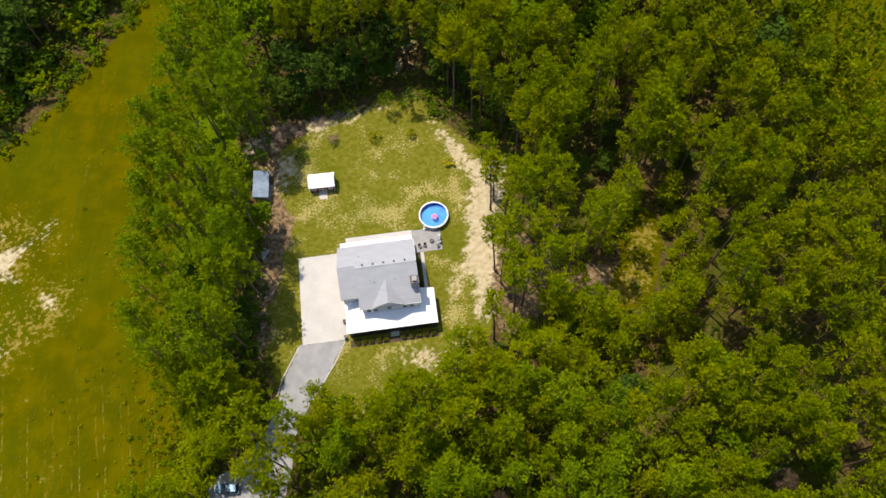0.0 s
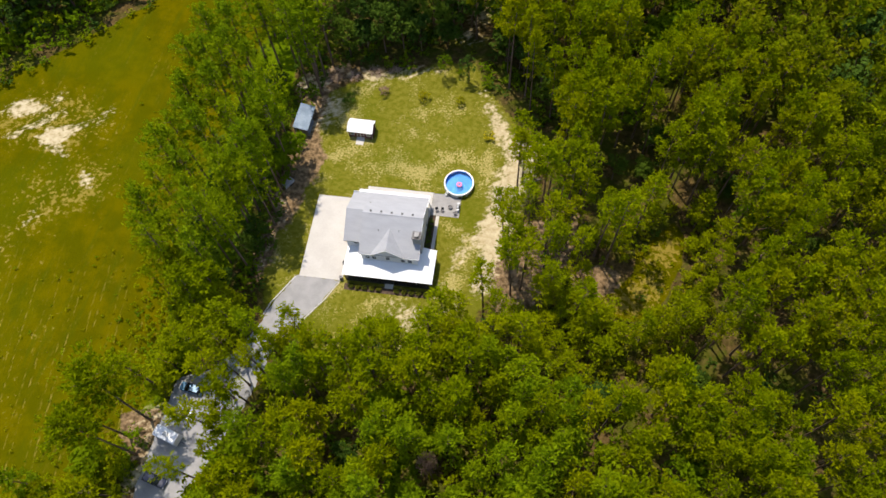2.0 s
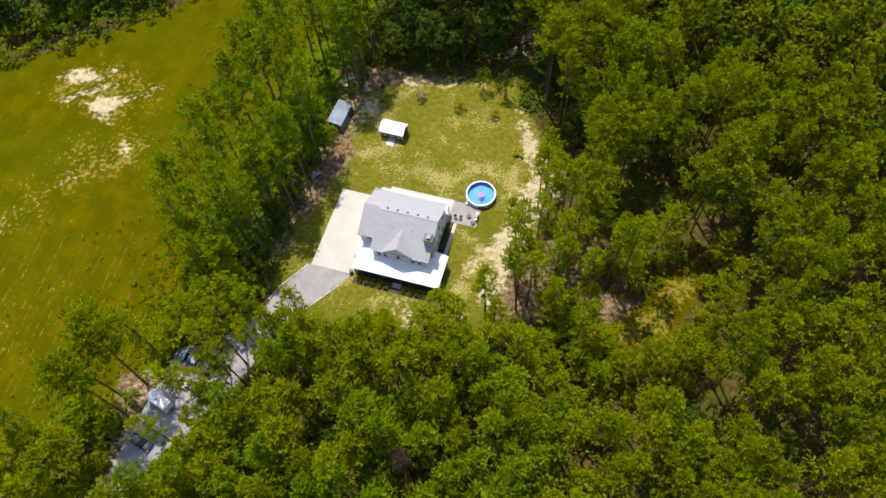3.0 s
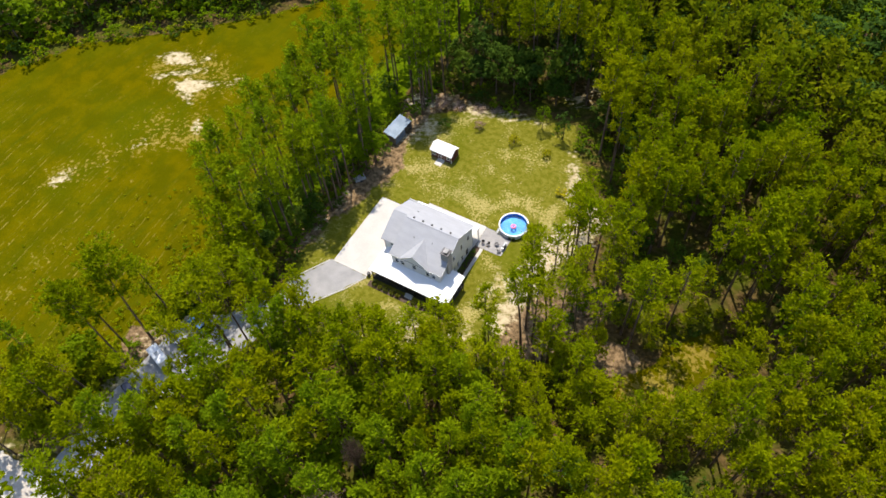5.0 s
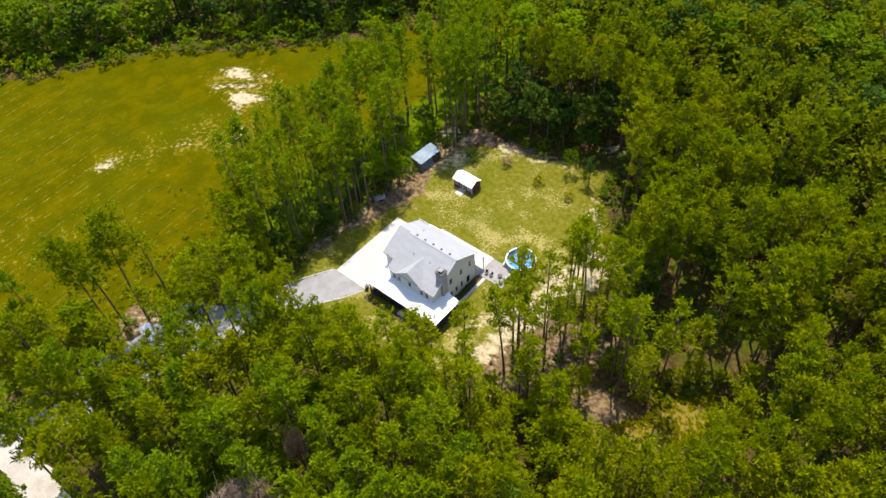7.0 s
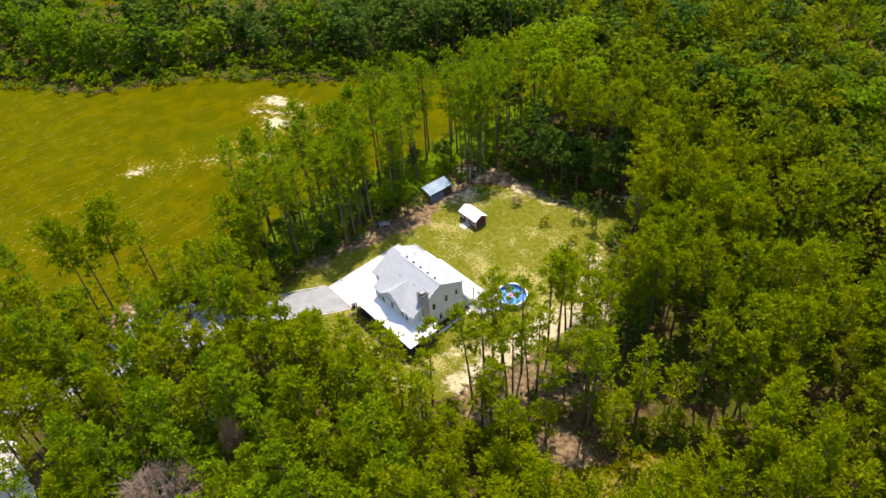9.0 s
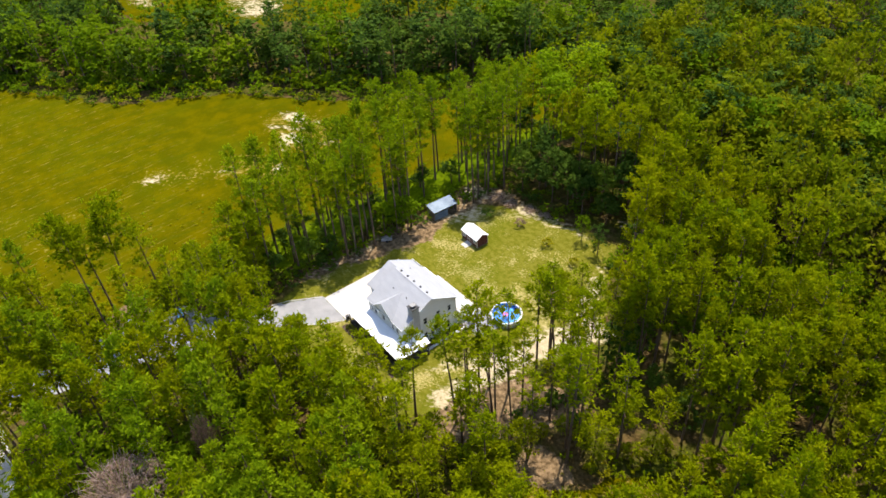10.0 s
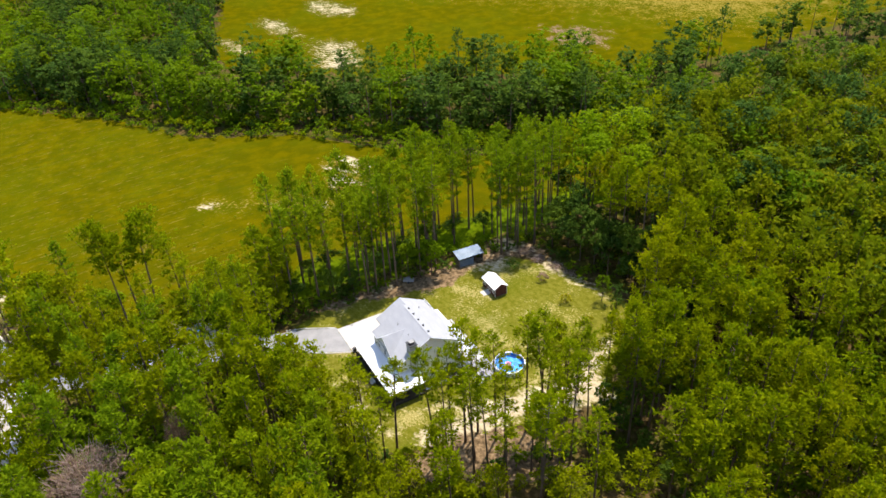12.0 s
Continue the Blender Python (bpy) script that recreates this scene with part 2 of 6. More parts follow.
    speck = noise_node(nodes, links, 2.1, 3.0, 0.6)
    straw = math_node(nodes, links, "ADD", masks["dry"], math_node(nodes, links, "MULTIPLY", math_node(nodes, links, "SUBTRACT", speck, 0.5), 1.5))
    straw = math_node(nodes, links, "ADD", straw, math_node(nodes, links, "MULTIPLY", math_node(nodes, links, "SUBTRACT", mid, 0.5), 1.9))
    lawn = mix_node(nodes, links, math_node(nodes, links, "MULTIPLY", step_node(nodes, links, straw, 0.46, 0.74), 0.92), lawn, dry)
    lawn = mix_node(nodes, links, math_node(nodes, links, "MULTIPLY", step_node(nodes, links, big, 0.50, 0.62), 0.45), lawn, (0.0674, 0.0852, 0.0021))
    sand = mix_node(nodes, links, step_node(nodes, links, small, 0.3, 0.7), (0.3124, 0.2485, 0.1380), (0.4402, 0.3763, 0.2400))
    col = mix_node(nodes, links, cut("field", 0.5, 0.15), litter, field)
    col = mix_node(nodes, links, cut("lawn", 0.55, 0.3), col, lawn)
    bark = mix_node(nodes, links, step_node(nodes, links, small, 0.34, 0.68), (0.071, 0.0469, 0.023), (0.2350, 0.1590, 0.0870))
    col = mix_node(nodes, links, cut("mulch", 0.5, 0.25), col, bark)
    turned = nodes.new("ShaderNodeMapping")
    turned.inputs["Rotation"].default_value = (0, 0, radians(-37))
    links.new(nodes.new("ShaderNodeNewGeometry").outputs["Position"], turned.inputs["Vector"])
    plough = noise_node(nodes, links, 0.55, 3.0, 0.6, where=turned.outputs[0], stretch=(0.35, 2.2, 1.0))
    grit = math_node(nodes, links, "ADD", masks["sand"], math_node(nodes, links, "MULTIPLY", math_node(nodes, links, "SUBTRACT", plough, 0.5), 0.8))
    grit = math_node(nodes, links, "ADD", grit, math_node(nodes, links, "MULTIPLY", math_node(nodes, links, "SUBTRACT", mid, 0.5), 0.7))
    grit = math_node(nodes, links, "ADD", grit, math_node(nodes, links, "MULTIPLY", math_node(nodes, links, "SUBTRACT", small, 0.5), 0.9))
    col = mix_node(nodes, links, step_node(nodes, links, grit, 0.40, 0.72), col, sand)
    links.new(col, bsdf.inputs["Base Color"])
    bsdf.inputs["Roughness"].default_value = 1.0
    bsdf.inputs["Specular IOR Level"].default_value = 0.0
    h = math_node(nodes, links, "ADD", math_node(nodes, links, "MULTIPLY", small, 0.7), math_node(nodes, links, "MULTIPLY", grain, 0.3))
    bump_node(nodes, links, bsdf, h, 0.7, 0.25)
    return m


GROUND = ground_material()


# ---- mesh helpers ----
def part(name, bm, mat, parent=None, label=""):
    """Link a bmesh as one mesh object, under a thing or a part where one is given."""
    me = bpy.data.meshes.new(name)
    bmesh.ops.recalc_face_normals(bm, faces=bm.faces)
    bm.to_mesh(me)
    bm.free()
    me.materials.append(mat)
    ob = new(name, me)
    if parent is not None:
        ob.parent = parent
    if label:
        ob["label"] = label
    return ob


def thing(name, m, label, category, group="", kind=""):
    ob = new(name)
    ob.empty_display_size = 0.3
    ob.matrix_world = m
    return tagged(ob, label, category, group, kind)


def add_box(bm, x0, x1, y0, y1, z0, z1, bevel=0.0):
    made = bmesh.ops.create_cube(bm, size=1.0)["verts"]
    for v in made:
        v.co = Vector(((x0 + x1) / 2 + v.co.x * (x1 - x0), (y0 + y1) / 2 + v.co.y * (y1 - y0), (z0 + z1) / 2 + v.co.z * (z1 - z0)))
    if bevel:
        edges = list({e for v in made for e in v.link_edges})
        bmesh.ops.bevel(bm, geom=edges, offset=bevel, segments=1, affect="EDGES")
    return made


def box(x0, x1, y0, y1, z0, z1, bevel=0.0):
    bm = bmesh.new()
    add_box(bm, x0, x1, y0, y1, z0, z1, bevel)
    return bm


def add_tube(bm, a, b, ra, rb, sides=8, caps=True):
    a, b = Vector(a), Vector(b)
    q = (b - a).to_track_quat("Z", "Y")
    ring = [[bm.verts.new(p + q @ Vector((r * math.cos(2 * math.pi * k / sides), r * math.sin(2 * math.pi * k / sides), 0))) for k in range(sides)] for p, r in ((a, ra), (b, rb))]
    for k in range(sides):
        bm.faces.new((ring[0][k], ring[0][(k + 1) % sides], ring[1][(k + 1) % sides], ring[1][k]))
    if caps:
        bm.faces.new(ring[0][::-1])
        bm.faces.new(ring[1])


def tube(a, b, ra, rb=None, sides=10):
    bm = bmesh.new()
    add_tube(bm, a, b, ra, ra if rb is None else rb, sides)
    return bm


def slab(corners, thick):
    """A plate of that thickness whose upper side has these corners."""
    bm = bmesh.new()
    top = [bm.verts.new(c) for c in corners]
    low = [bm.verts.new((c[0], c[1], c[2] - thick)) for c in corners]
    bm.faces.new(top)
    bm.faces.new(low[::-1])
    n = len(corners)
    for k in range(n):
        bm.faces.new((top[k], low[k], low[(k + 1) % n], top[(k + 1) % n]))
    return bm


def inside(poly, x, y):
    """Which of the points lie in the polygon."""
    hit = np.zeros(np.shape(x), bool)
    for (ax, ay), (bx, by) in zip(poly, poly[1:] + poly[:1]):
        if ay == by:
            continue
        cross = ((ay > y) != (by > y)) & (x < (bx - ax) * (y - ay) / (by - ay) + ax)
        hit ^= cross
    return hit


def edge_distance(poly, x, y, closed=True):
    best = np.full(np.shape(x), 1e9)
    ends = list(zip(poly, poly[1:] + (poly[:1] if closed else [])))
    for (ax, ay), (bx, by) in ends[: len(poly) if closed else len(poly) - 1]:
        dx, dy = bx - ax, by - ay
        s = np.clip(((x - ax) * dx + (y - ay) * dy) / (dx * dx + dy * dy), 0, 1)
        best = np.minimum(best, np.hypot(x - ax - s * dx, y - ay - s * dy))
    return best


def mask(poly, x, y, soft):
    """0.5 on the polygon's edge, rising to 1 inside and falling to 0 outside over that many metres."""
    d = edge_distance(poly, x, y)
    return np.clip(0.5 + np.where(inside(poly, x, y), d, -d) / (2 * soft), 0, 1)


# ---- the plan of the land ----
CLEARING = [(-8, 53), (2, 56), (12, 57), (17, 62), (26, 62), (30, 55), (41, 46), (47, 41), (48, 30), (46, 21), (43, 12), (41, 2), (36, -6), (27, -9), (16, -12), (9, -11.5), (1, -15), (-5, -14), (-6, 6), (-7.5, 21), (-8, 37)]
FIELD = [(-27, 105), (-29, 77), (-29, 44), (-28, 16), (-27, 0), (-23, -9), (-20, -18), (-19, -30), (-22, -41), (-30, -50), (-38, -58), (-60, -68), (-150, -110), (-300, -190), (-191, -77), (-152, -37), (-121, -13), (-105, 19), (-82, 39), (-61, 64), (-49, 85), (-40, 105)]
FIELD_GRASS = [(-17, 105), (-16, 77), (-15, 44), (-14, 10), (-13, -6), (-15, -16), (-16.5, -30), (-18, -44), (-28, -53), (-38, -58)] + FIELD[9:]
FAR_FIELD = [(-198, 8), (-183, 16), (-143, 50), (-120, 105), (-100, 150), (-92, 200), (-104, 335), (-320, 420), (-620, 330), (-620, 110), (-420, 58), (-300, 30)]
EAST_FIELD = [(122, 160), (119, 76), (126, 62), (123, 36), (190, 10), (420, 60), (420, 260)]
HEDGE_LINE = [(-300, -190), (-191, -77), (-152, -37), (-121, -13), (-105, 19), (-82, 39), (-61, 64), (-49, 85), (-40, 105), (-34, 125)]
HEDGE_WOOD = [(-300, -172), (-191, -72), (-152, -32), (-198, 6), (-300, 26), (-340, 10), (-345, -120)]
FOREST = [(-40, -62), (-36, -100), (55, -112), (132, -88), (154, -20), (150, 30), (131, 50), (129, 84), (80, 122), (50, 150), (12, 205), (-44, 280), (-76, 335), (-108, 330), (-88, 200), (-96, 150), (-118, 106), (-146, 62), (-184, 14), (-200, 6), (-300, 28)]
FOREST += [(-420, 54), (-430, -60), (-300, -90), (-191, -77), (-152, -37), (-121, -13), (-105, 19), (-82, 39), (-61, 64), (-49, 85), (-40, 105), (-27, 105), (-27, 40), (-26, 10), (-25, -2), (-21, -10), (-18, -20), (-17, -30), (-20, -42), (-29, -51), (-38, -58)]
DRIVE = [(0.8, -0.1), (9.7, 0.5), (7.6, -4.2), (5.0, -8.6), (2.2, -13.6), (0.4, -18.5), (0.2, -22.5), (-0.6, -27), (-2.0, -32), (-3.8, -38), (-4.6, -42), (-4.6, -47), (-6.0, -54), (-8.0, -64), (-13.4, -65), (-14.9, -60), (-14.8, -54), (-15.6, -49), (-15.6, -41), (-15.6, -26), (-10.5, -23.6), (-6.4, -18.5), (-3.6, -13), (-2.4, -7)]
ROAD = [(-420, -205), (-70, -82), (-40, -70.5), (-24, -66.5), (-4, -64), (20, -63.5), (60, -66), (420, -84), (420, -91), (60, -72), (20, -69.5), (-5, -70), (-25, -72.5), (-42, -76.5), (-72, -88), (-420, -212)]
LAWN = [(0, 52), (6, 55), (14, 57), (18, 61), (26, 61), (30, 55), (40, 45), (45, 40), (46, 30), (44, 21), (42, 12), (41, 2), (37, -6), (27, -12), (16, -16), (6, -14), (-1, -12), (-6, -4), (-9, 6), (-10, 20), (-10, 36), (-8, 46)]
BARE_EARTH = [(-9, -12), (-4, -4), (-4, 6), (-2, 10), (-1, 20), (1, 28), (-3, 36), (-3, 46), (2, 52), (8, 57), (-4, 58), (-13, 56), (-16, 52), (-16, 44), (-13, 40), (-13, 10)]
EARTH_PATCH = [(-24, -35), (-20, -33.5), (-15.8, -32), (-15.6, -43.5), (-18.5, -43), (-22, -39.5)]
MULCH_BED = [(39.0, 20), (43, 21), (47, 22), (53, 27), (57, 25), (55, 14), (50, 4), (45, -2), (41, 1), (39.5, 10)]
# the sunny opening in the pines and the tan bare ground beside it
GLADE = [(61, 5), (62, 8.2), (66, 10), (68, 14), (68.6, 18.5), (71, 21.5), (75.5, 27.5), (78.2, 25), (78, 17.8), (76, 12), (73, 4), (67, 3.3)]
TAN_GROUND = [(55, 11.4), (56.5, 15.2), (63.6, 15.9), (68, 14.5), (66, 9), (62.5, 5.5), (57, 5)]
SPARSE = [(56, -9), (60, -13), (70, -12), (77, -4), (84, 10), (83, 25), (76, 32), (69, 29), (66, 18), (60, 8), (56, -2)]


def build_ground():
    def axis(lo, hi, step, far):
        core = list(np.arange(lo, hi + step, step))
        left, right, d = [], [], step
        while core[0] - sum(left) > -far:
            d *= 1.14
            left.append(d)
        d = step
        while core[-1] + sum(right) < far:
            d *= 1.14
            right.append(d)
        a = [core[0] - s for s in np.cumsum(left)][::-1]
        b = [core[-1] + s for s in np.cumsum(right)]
        return np.array(a + core + b)

    xs, ys = axis(-92, 62, 1.1, 4200), axis(-78, 80, 1.1, 4200)
    gx, gy = np.meshgrid(xs, ys)
    x, y = gx.ravel(), gy.ravel()
    nx, ny = len(xs), len(ys)
    idx = np.arange(nx * ny).reshape(ny, nx)
    faces = np.stack([idx[:-1, :-1], idx[:-1, 1:], idx[1:, 1:], idx[1:, :-1]], -1).reshape(-1, 4)
    me = bpy.data.meshes.new("ground")
    me.from_pydata(np.stack([x, y, np.zeros_like(x)], -1).tolist(), [], faces.tolist())
    lawn = mask(LAWN, x, y, 5.0)
    mulch = np.maximum(mask(MULCH_BED, x, y, 3.0), 0.68 * mask(BARE_EARTH, x, y, 5.0))
    mulch = np.maximum(mulch, mask(EARTH_PATCH, x, y, 2.5))
    mulch = np.maximum(mulch, mask([(-18, -47), (-13, -50), (-13, -61), (-19, -61)], x, y, 2.5))
    mulch = np.maximum(mulch, 0.56 * mask([(-190, 140), (-130, 116), (-96, 148), (-116, 182), (-150, 198), (-180, 176)], x, y, 34.0))
    mulch = np.maximum(mulch, 0.62 * mask(TAN_GROUND, x, y, 2.0))
    field = np.maximum(np.maximum(mask(FIELD_GRASS, x, y, 6.0), mask(FAR_FIELD, x, y, 9.0)), mask(EAST_FIELD, x, y, 6.0))
    field = np.maximum(field, np.where((x > 150) | (y > 400) | (x < -430), 1.0, 0.0))
    field = np.maximum(field, mask(GLADE, x, y, 2.0))
    field = np.maximum(field, np.where((x < -34) & (x > -440) & (y < 420), 0.60, 0.0))
    wooded = (inside(FOREST, x, y) & (x < -34)) | inside(HEDGE_WOOD, x, y)
    field = np.where(wooded, np.minimum(field, 0.34), field)
    lush = 0.9 * mask([(-9, 100), (-28, 100), (-28, 40), (-27, 0), (-22, -12), (-20, -40), (-24, -62), (-14, -62), (-9, -10)], x, y, 5.0)
    lush = np.maximum(lush, 0.26 * np.clip((8 - y) / 30, 0, 1) * (x < -20))
    sand = np.zeros_like(x)
    for poly, soft, top in SANDS:
        sand = np.maximum(sand, top * mask(poly, x, y, soft))
    dry = np.zeros_like(x)
    for poly, soft, top in DRIES:
        dry = np.maximum(dry, top * mask(poly, x, y, soft))
    for key, v in (("lawn", lawn), ("field", field), ("sand", sand), ("dry", dry), ("mulch", mulch), ("lush", lush)):
        at = me.attributes.new(key, "FLOAT", "POINT")
        at.data.foreach_set("value", v.astype(np.float32))
    me.materials.append(GROUND)
    return tagged(new("ground", me), "flat ground of olive field grass, sandy lawn and pine litter", "ground", kind="structure")


YARD_SANDS_A = [
    ([(29, 54), (34, 49), (38, 43), (45, 41), (46, 33), (43, 27), (42.5, 18), (40, 3), (36.5, 3), (37, 13), (34, 15), (36, 22), (36.5, 30), (38, 36), (34, 43)], 3.2, 0.98),
    ([(30, 3), (35, 8), (36, 18), (31, 17)], 3.0, 0.60),
    ([(22, -1), (30, 0), (36, 4), (35, -6), (26, -10), (17, -6)], 4.0, 0.60),
    ([(24, -9), (29.5, -7.5), (29, -12), (24.5, -12.5)], 2.5, 0.75),
    ([(10, -12), (14, -12.5), (14, -15), (10.5, -14.5)], 2.5, 0.66),
]
YARD_SANDS_B = [
    ([(18.5, -3), (21, -3), (20, -8), (17.5, -8)], 2.5, 0.56),
    ([(-6, 50), (4, 50), (12, 54), (22, 58), (12, 59), (-2, 56), (-12, 54)], 3.5, 0.62),
    ([(-9, 30), (-1, 36), (1, 44), (-3, 50), (-10, 46)], 4.0, 0.52),
    ([(-8, -10), (-5, 5), (-5, 12), (-8, 20), (-8, 28), (-11, 20), (-11, 6)], 3.0, 0.50),
    ([(-20, -30), (-6, -22), (-6, -60), (-20, -60)], 4.0, 0.56),
    ([(17, 66), (28, 66), (30, 84), (20, 84)], 4.0, 0.50),
    ([(-15, 43), (-8, 44), (-4, 49), (-9, 55), (-16, 53)], 3.0, 0.56),
]
FIELD_SANDS_A = [
    ([(-82.8, 26.4), (-80.6, 29.0), (-78.7, 31.8), (-74.6, 31.3), (-71.3, 31.1), (-70.9, 33.4), (-69.7, 35.5), (-68.0, 33.3), (-69.5, 29.8), (-72.3, 27.3), (-77.7, 25.2)], 2.4, 0.76),
    ([(-77.7, 19.7), (-75.3, 24.0), (-72.0, 27.0), (-67.0, 30.5), (-65.6, 29.6), (-68.0, 25.3), (-73.0, 21.8), (-75.1, 18.8)], 2.4, 0.76),
    ([(-71.0, 20.0), (-69.0, 24.2), (-64.1, 26.6), (-58.7, 28.6), (-56.4, 32.5), (-54.3, 32.5), (-57.2, 27.0), (-61.9, 23.4), (-62.8, 21.2), (-60.2, 17.2), (-62.3, 16.7), (-66.7, 18.9)], 2.4, 0.76),
]
FIELD_SANDS_B = [
    ([(-70.8, -21.2), (-71.5, -17.3), (-71.2, -14.2), (-68.8, -12.7), (-66.5, -15.4), (-67.7, -18.7)], 2.2, 0.66),
    ([(-66.7, -11.8), (-65.6, -7.5), (-64.5, -4.0), (-63.6, -5.7), (-64.3, -11.2)], 2.2, 0.58),
    ([(-63.8, -2.8), (-63.2, 0.3), (-61.5, 4.4), (-59.2, 3.1), (-60.5, -1.2)], 2.2, 0.64),
    ([(-56.2, 9.4), (-56.7, 15.3), (-51.4, 16.2), (-49.5, 10.1)], 2.5, 0.5),
    ([(-60, -66), (-24, -61), (0, -61), (4, -73), (-60, -80)], 4.0, 0.42),
]
FAR_SANDS = [
    ([(-262, 38), (-245, 50), (-219, 52), (-214, 44), (-238, 34)], 9.0, 0.66),
    ([(-232, 14), (-222, 26), (-200, 24), (-198, 17), (-214, 12)], 8.0, 0.66),
    ([(-208, 50), (-194, 74), (-158, 64), (-164, 44), (-180, 42)], 12.0, 0.60),
    ([(-176, 44), (-166, 66), (-156, 62), (-164, 46)], 6.0, 0.72),
    ([(-276, 66), (-258, 94), (-231, 86), (-246, 62)], 8.0, 0.66),
]
SANDS = YARD_SANDS_A + YARD_SANDS_B + FIELD_SANDS_A + FIELD_SANDS_B + FAR_SANDS
DRY_SPOTS_A = [
    ([(-4, 24), (4, 26), (18, 25), (30, 30), (33, 36), (22, 34), (8, 34), (5, 46), (-4, 50)], 7.0, 0.72),
    (LAWN, 3.0, 0.36),
    ([(10, 24), (24, 26), (34, 30), (36, 38), (26, 40), (10, 36)], 6.0, 0.5),
    ([(28, -2), (36, 0), (38, 20), (31, 20)], 4.0, 0.60),
    ([(-9, 5), (-2, 8), (0, 24), (-2, 40), (-9, 45)], 4.0, 0.52),
    ([(30, 20), (36, 22), (38, 40), (32, 48)], 4.0, 0.56),
]
DRY_SPOTS_B = [
    ([(-86, 22), (-80, 36), (-66, 38), (-52, 32), (-54, 24), (-60, 14), (-76, 16)], 5.0, 0.52),
    ([(-76, -26), (-74, -14), (-66, 0), (-66, 8), (-58, 20), (-46, 20), (-45, 6), (-56, 0), (-62, -10), (-64, -22)], 5.0, 0.52),
    ([(-80, -26), (-74, 4), (-80, 36), (-64, 38), (-50, 30), (-44, 12), (-52, -4), (-64, -24)], 9.0, 0.36),
    ([(-90, -64), (-64, -60), (-44, -56), (-36, -30), (-44, -14), (-62, -20)], 10.0, 0.30),
]
DRY_SPOTS_B += [([(-250, 120), (-170, 178), (-112, 205), (-98, 232), (-104, 330), (-300, 300)], 45.0, 0.62)]
DRIES = DRY_SPOTS_A + DRY_SPOTS_B + [(GLADE, 2.0, 0.58)]
build_ground()


def sheet(name, poly, z, mat, label, category, jag=0.25, seed=3):
    """A flat layer on the ground with an uneven edge."""
    rng = random.Random(seed)
    pts = []
    for (ax, ay), (bx, by) in zip(poly, poly[1:] + poly[:1]):
        n = max(1, int(math.hypot(bx - ax, by - ay) / 0.8))
        for k in range(n):
            f = k / n
            pts.append((ax + (bx - ax) * f + rng.uniform(-jag, jag), ay + (by - ay) * f + rng.uniform(-jag, jag), z))
    bm = slab(pts, 0.06)
    bmesh.ops.triangulate(bm, faces=[f for f in bm.faces if len(f.verts) > 4])
    return tagged(part(name, bm, mat), label, category, kind="structure")


sheet("driveway", DRIVE, 0.03, GRAVEL, "grey gravel driveway winding into the pines", "driveway")


def edging(points, width, height):
    """A low pale kerb of single stones along the drive."""
    root = thing("drive_edging", pose(points[0][0], points[0][1], 0), "low pale stone edging along the gravel drive", "edging", "edging of the drive")
    stones = {}
    for (ax, ay), (bx, by) in zip(points, points[1:]):
        ln = math.hypot(bx - ax, by - ay)
        n = max(1, int(ln / 0.55))
        for k in range(n):
            f = (k + 0.5) / n
            kind = k % 3
            if kind not in stones:
                stones[kind] = part("stone", box(-0.25, 0.25, -width / 2, width / 2, 0.0, height + 0.015 * kind, 0.03), CONCRETE, root)
                ob = stones[kind]
            else:
                ob = new("stone", stones[kind].data)
                ob.parent = root
            ob.matrix_local = pose(ax + (bx - ax) * f - points[0][0], ay + (by - ay) * f - points[0][1], 0, 0, 0, math.degrees(math.atan2(by - ay, bx - ax)) + 5 * math.sin(k * 2.3))
    return root


edging([(9.85, 0.2), (7.85, -4.3), (5.25, -8.7), (3.6, -11.5)], 0.28, 0.1)
edging([(0.5, -0.4), (-2.7, -7.0), (-3.6, -10.5)], 0.28, 0.1)
sheet("road", ROAD, 0.026, ROADSAND, "pale packed dirt road under the trees", "road", 0.35, 5)

# ---- the house, in its own axes: u along the front, v to the back ----
HOUSE = pose(18.0, 11.5, 0.0, 0, 0, 4.5)


def spot(u, v, z=0.0, turn=0.0):
    return HOUSE @ pose(u, v, z, 0, 0, turn)


tagged(part("parking_pad", box(-17.7, -8.5, -10.3, 9.3, -0.06, 0.05, 0.02), CONCRETE), "pale concrete parking pad beside the house", "pavement", kind="structure").matrix_world = HOUSE
tagged(part("patio", box(7.25, 13.4, 7.1, 12.5, -0.06, 0.06, 0.02), PAVER), "grey concrete patio beside the pool", "pavement", kind="structure").matrix_world = HOUSE
tagged(part("back_terrace", box(-7.3, 7.2, 6.5, 12.65, -0.06, 0.07, 0.02), CONCRETE), "pale concrete terrace behind the house", "pavement", kind="structure").matrix_world = HOUSE
tagged(part("side_bed", box(7.05, 8.52, -2.7, 7.05, -0.06, 0.035, 0.01), MULCH), "mulch bed along the house wall, toned dark as in shade", "flower bed", kind="structure").matrix_world = HOUSE
tagged(part("front_bed", box(-7.9, 10.2, -12.15, -10.72, -0.06, 0.035, 0.01), MULCH), "mulch bed before the porch, toned dark as in shade", "flower bed", kind="structure").matrix_world = HOUSE
tagged(part("garden_path", box(8.55, 9.25, -2.7, 7.05, -0.06, 0.05, 0.02), CONCRETE), "narrow pale concrete path along the wall", "pavement", kind="structure").matrix_world = HOUSE


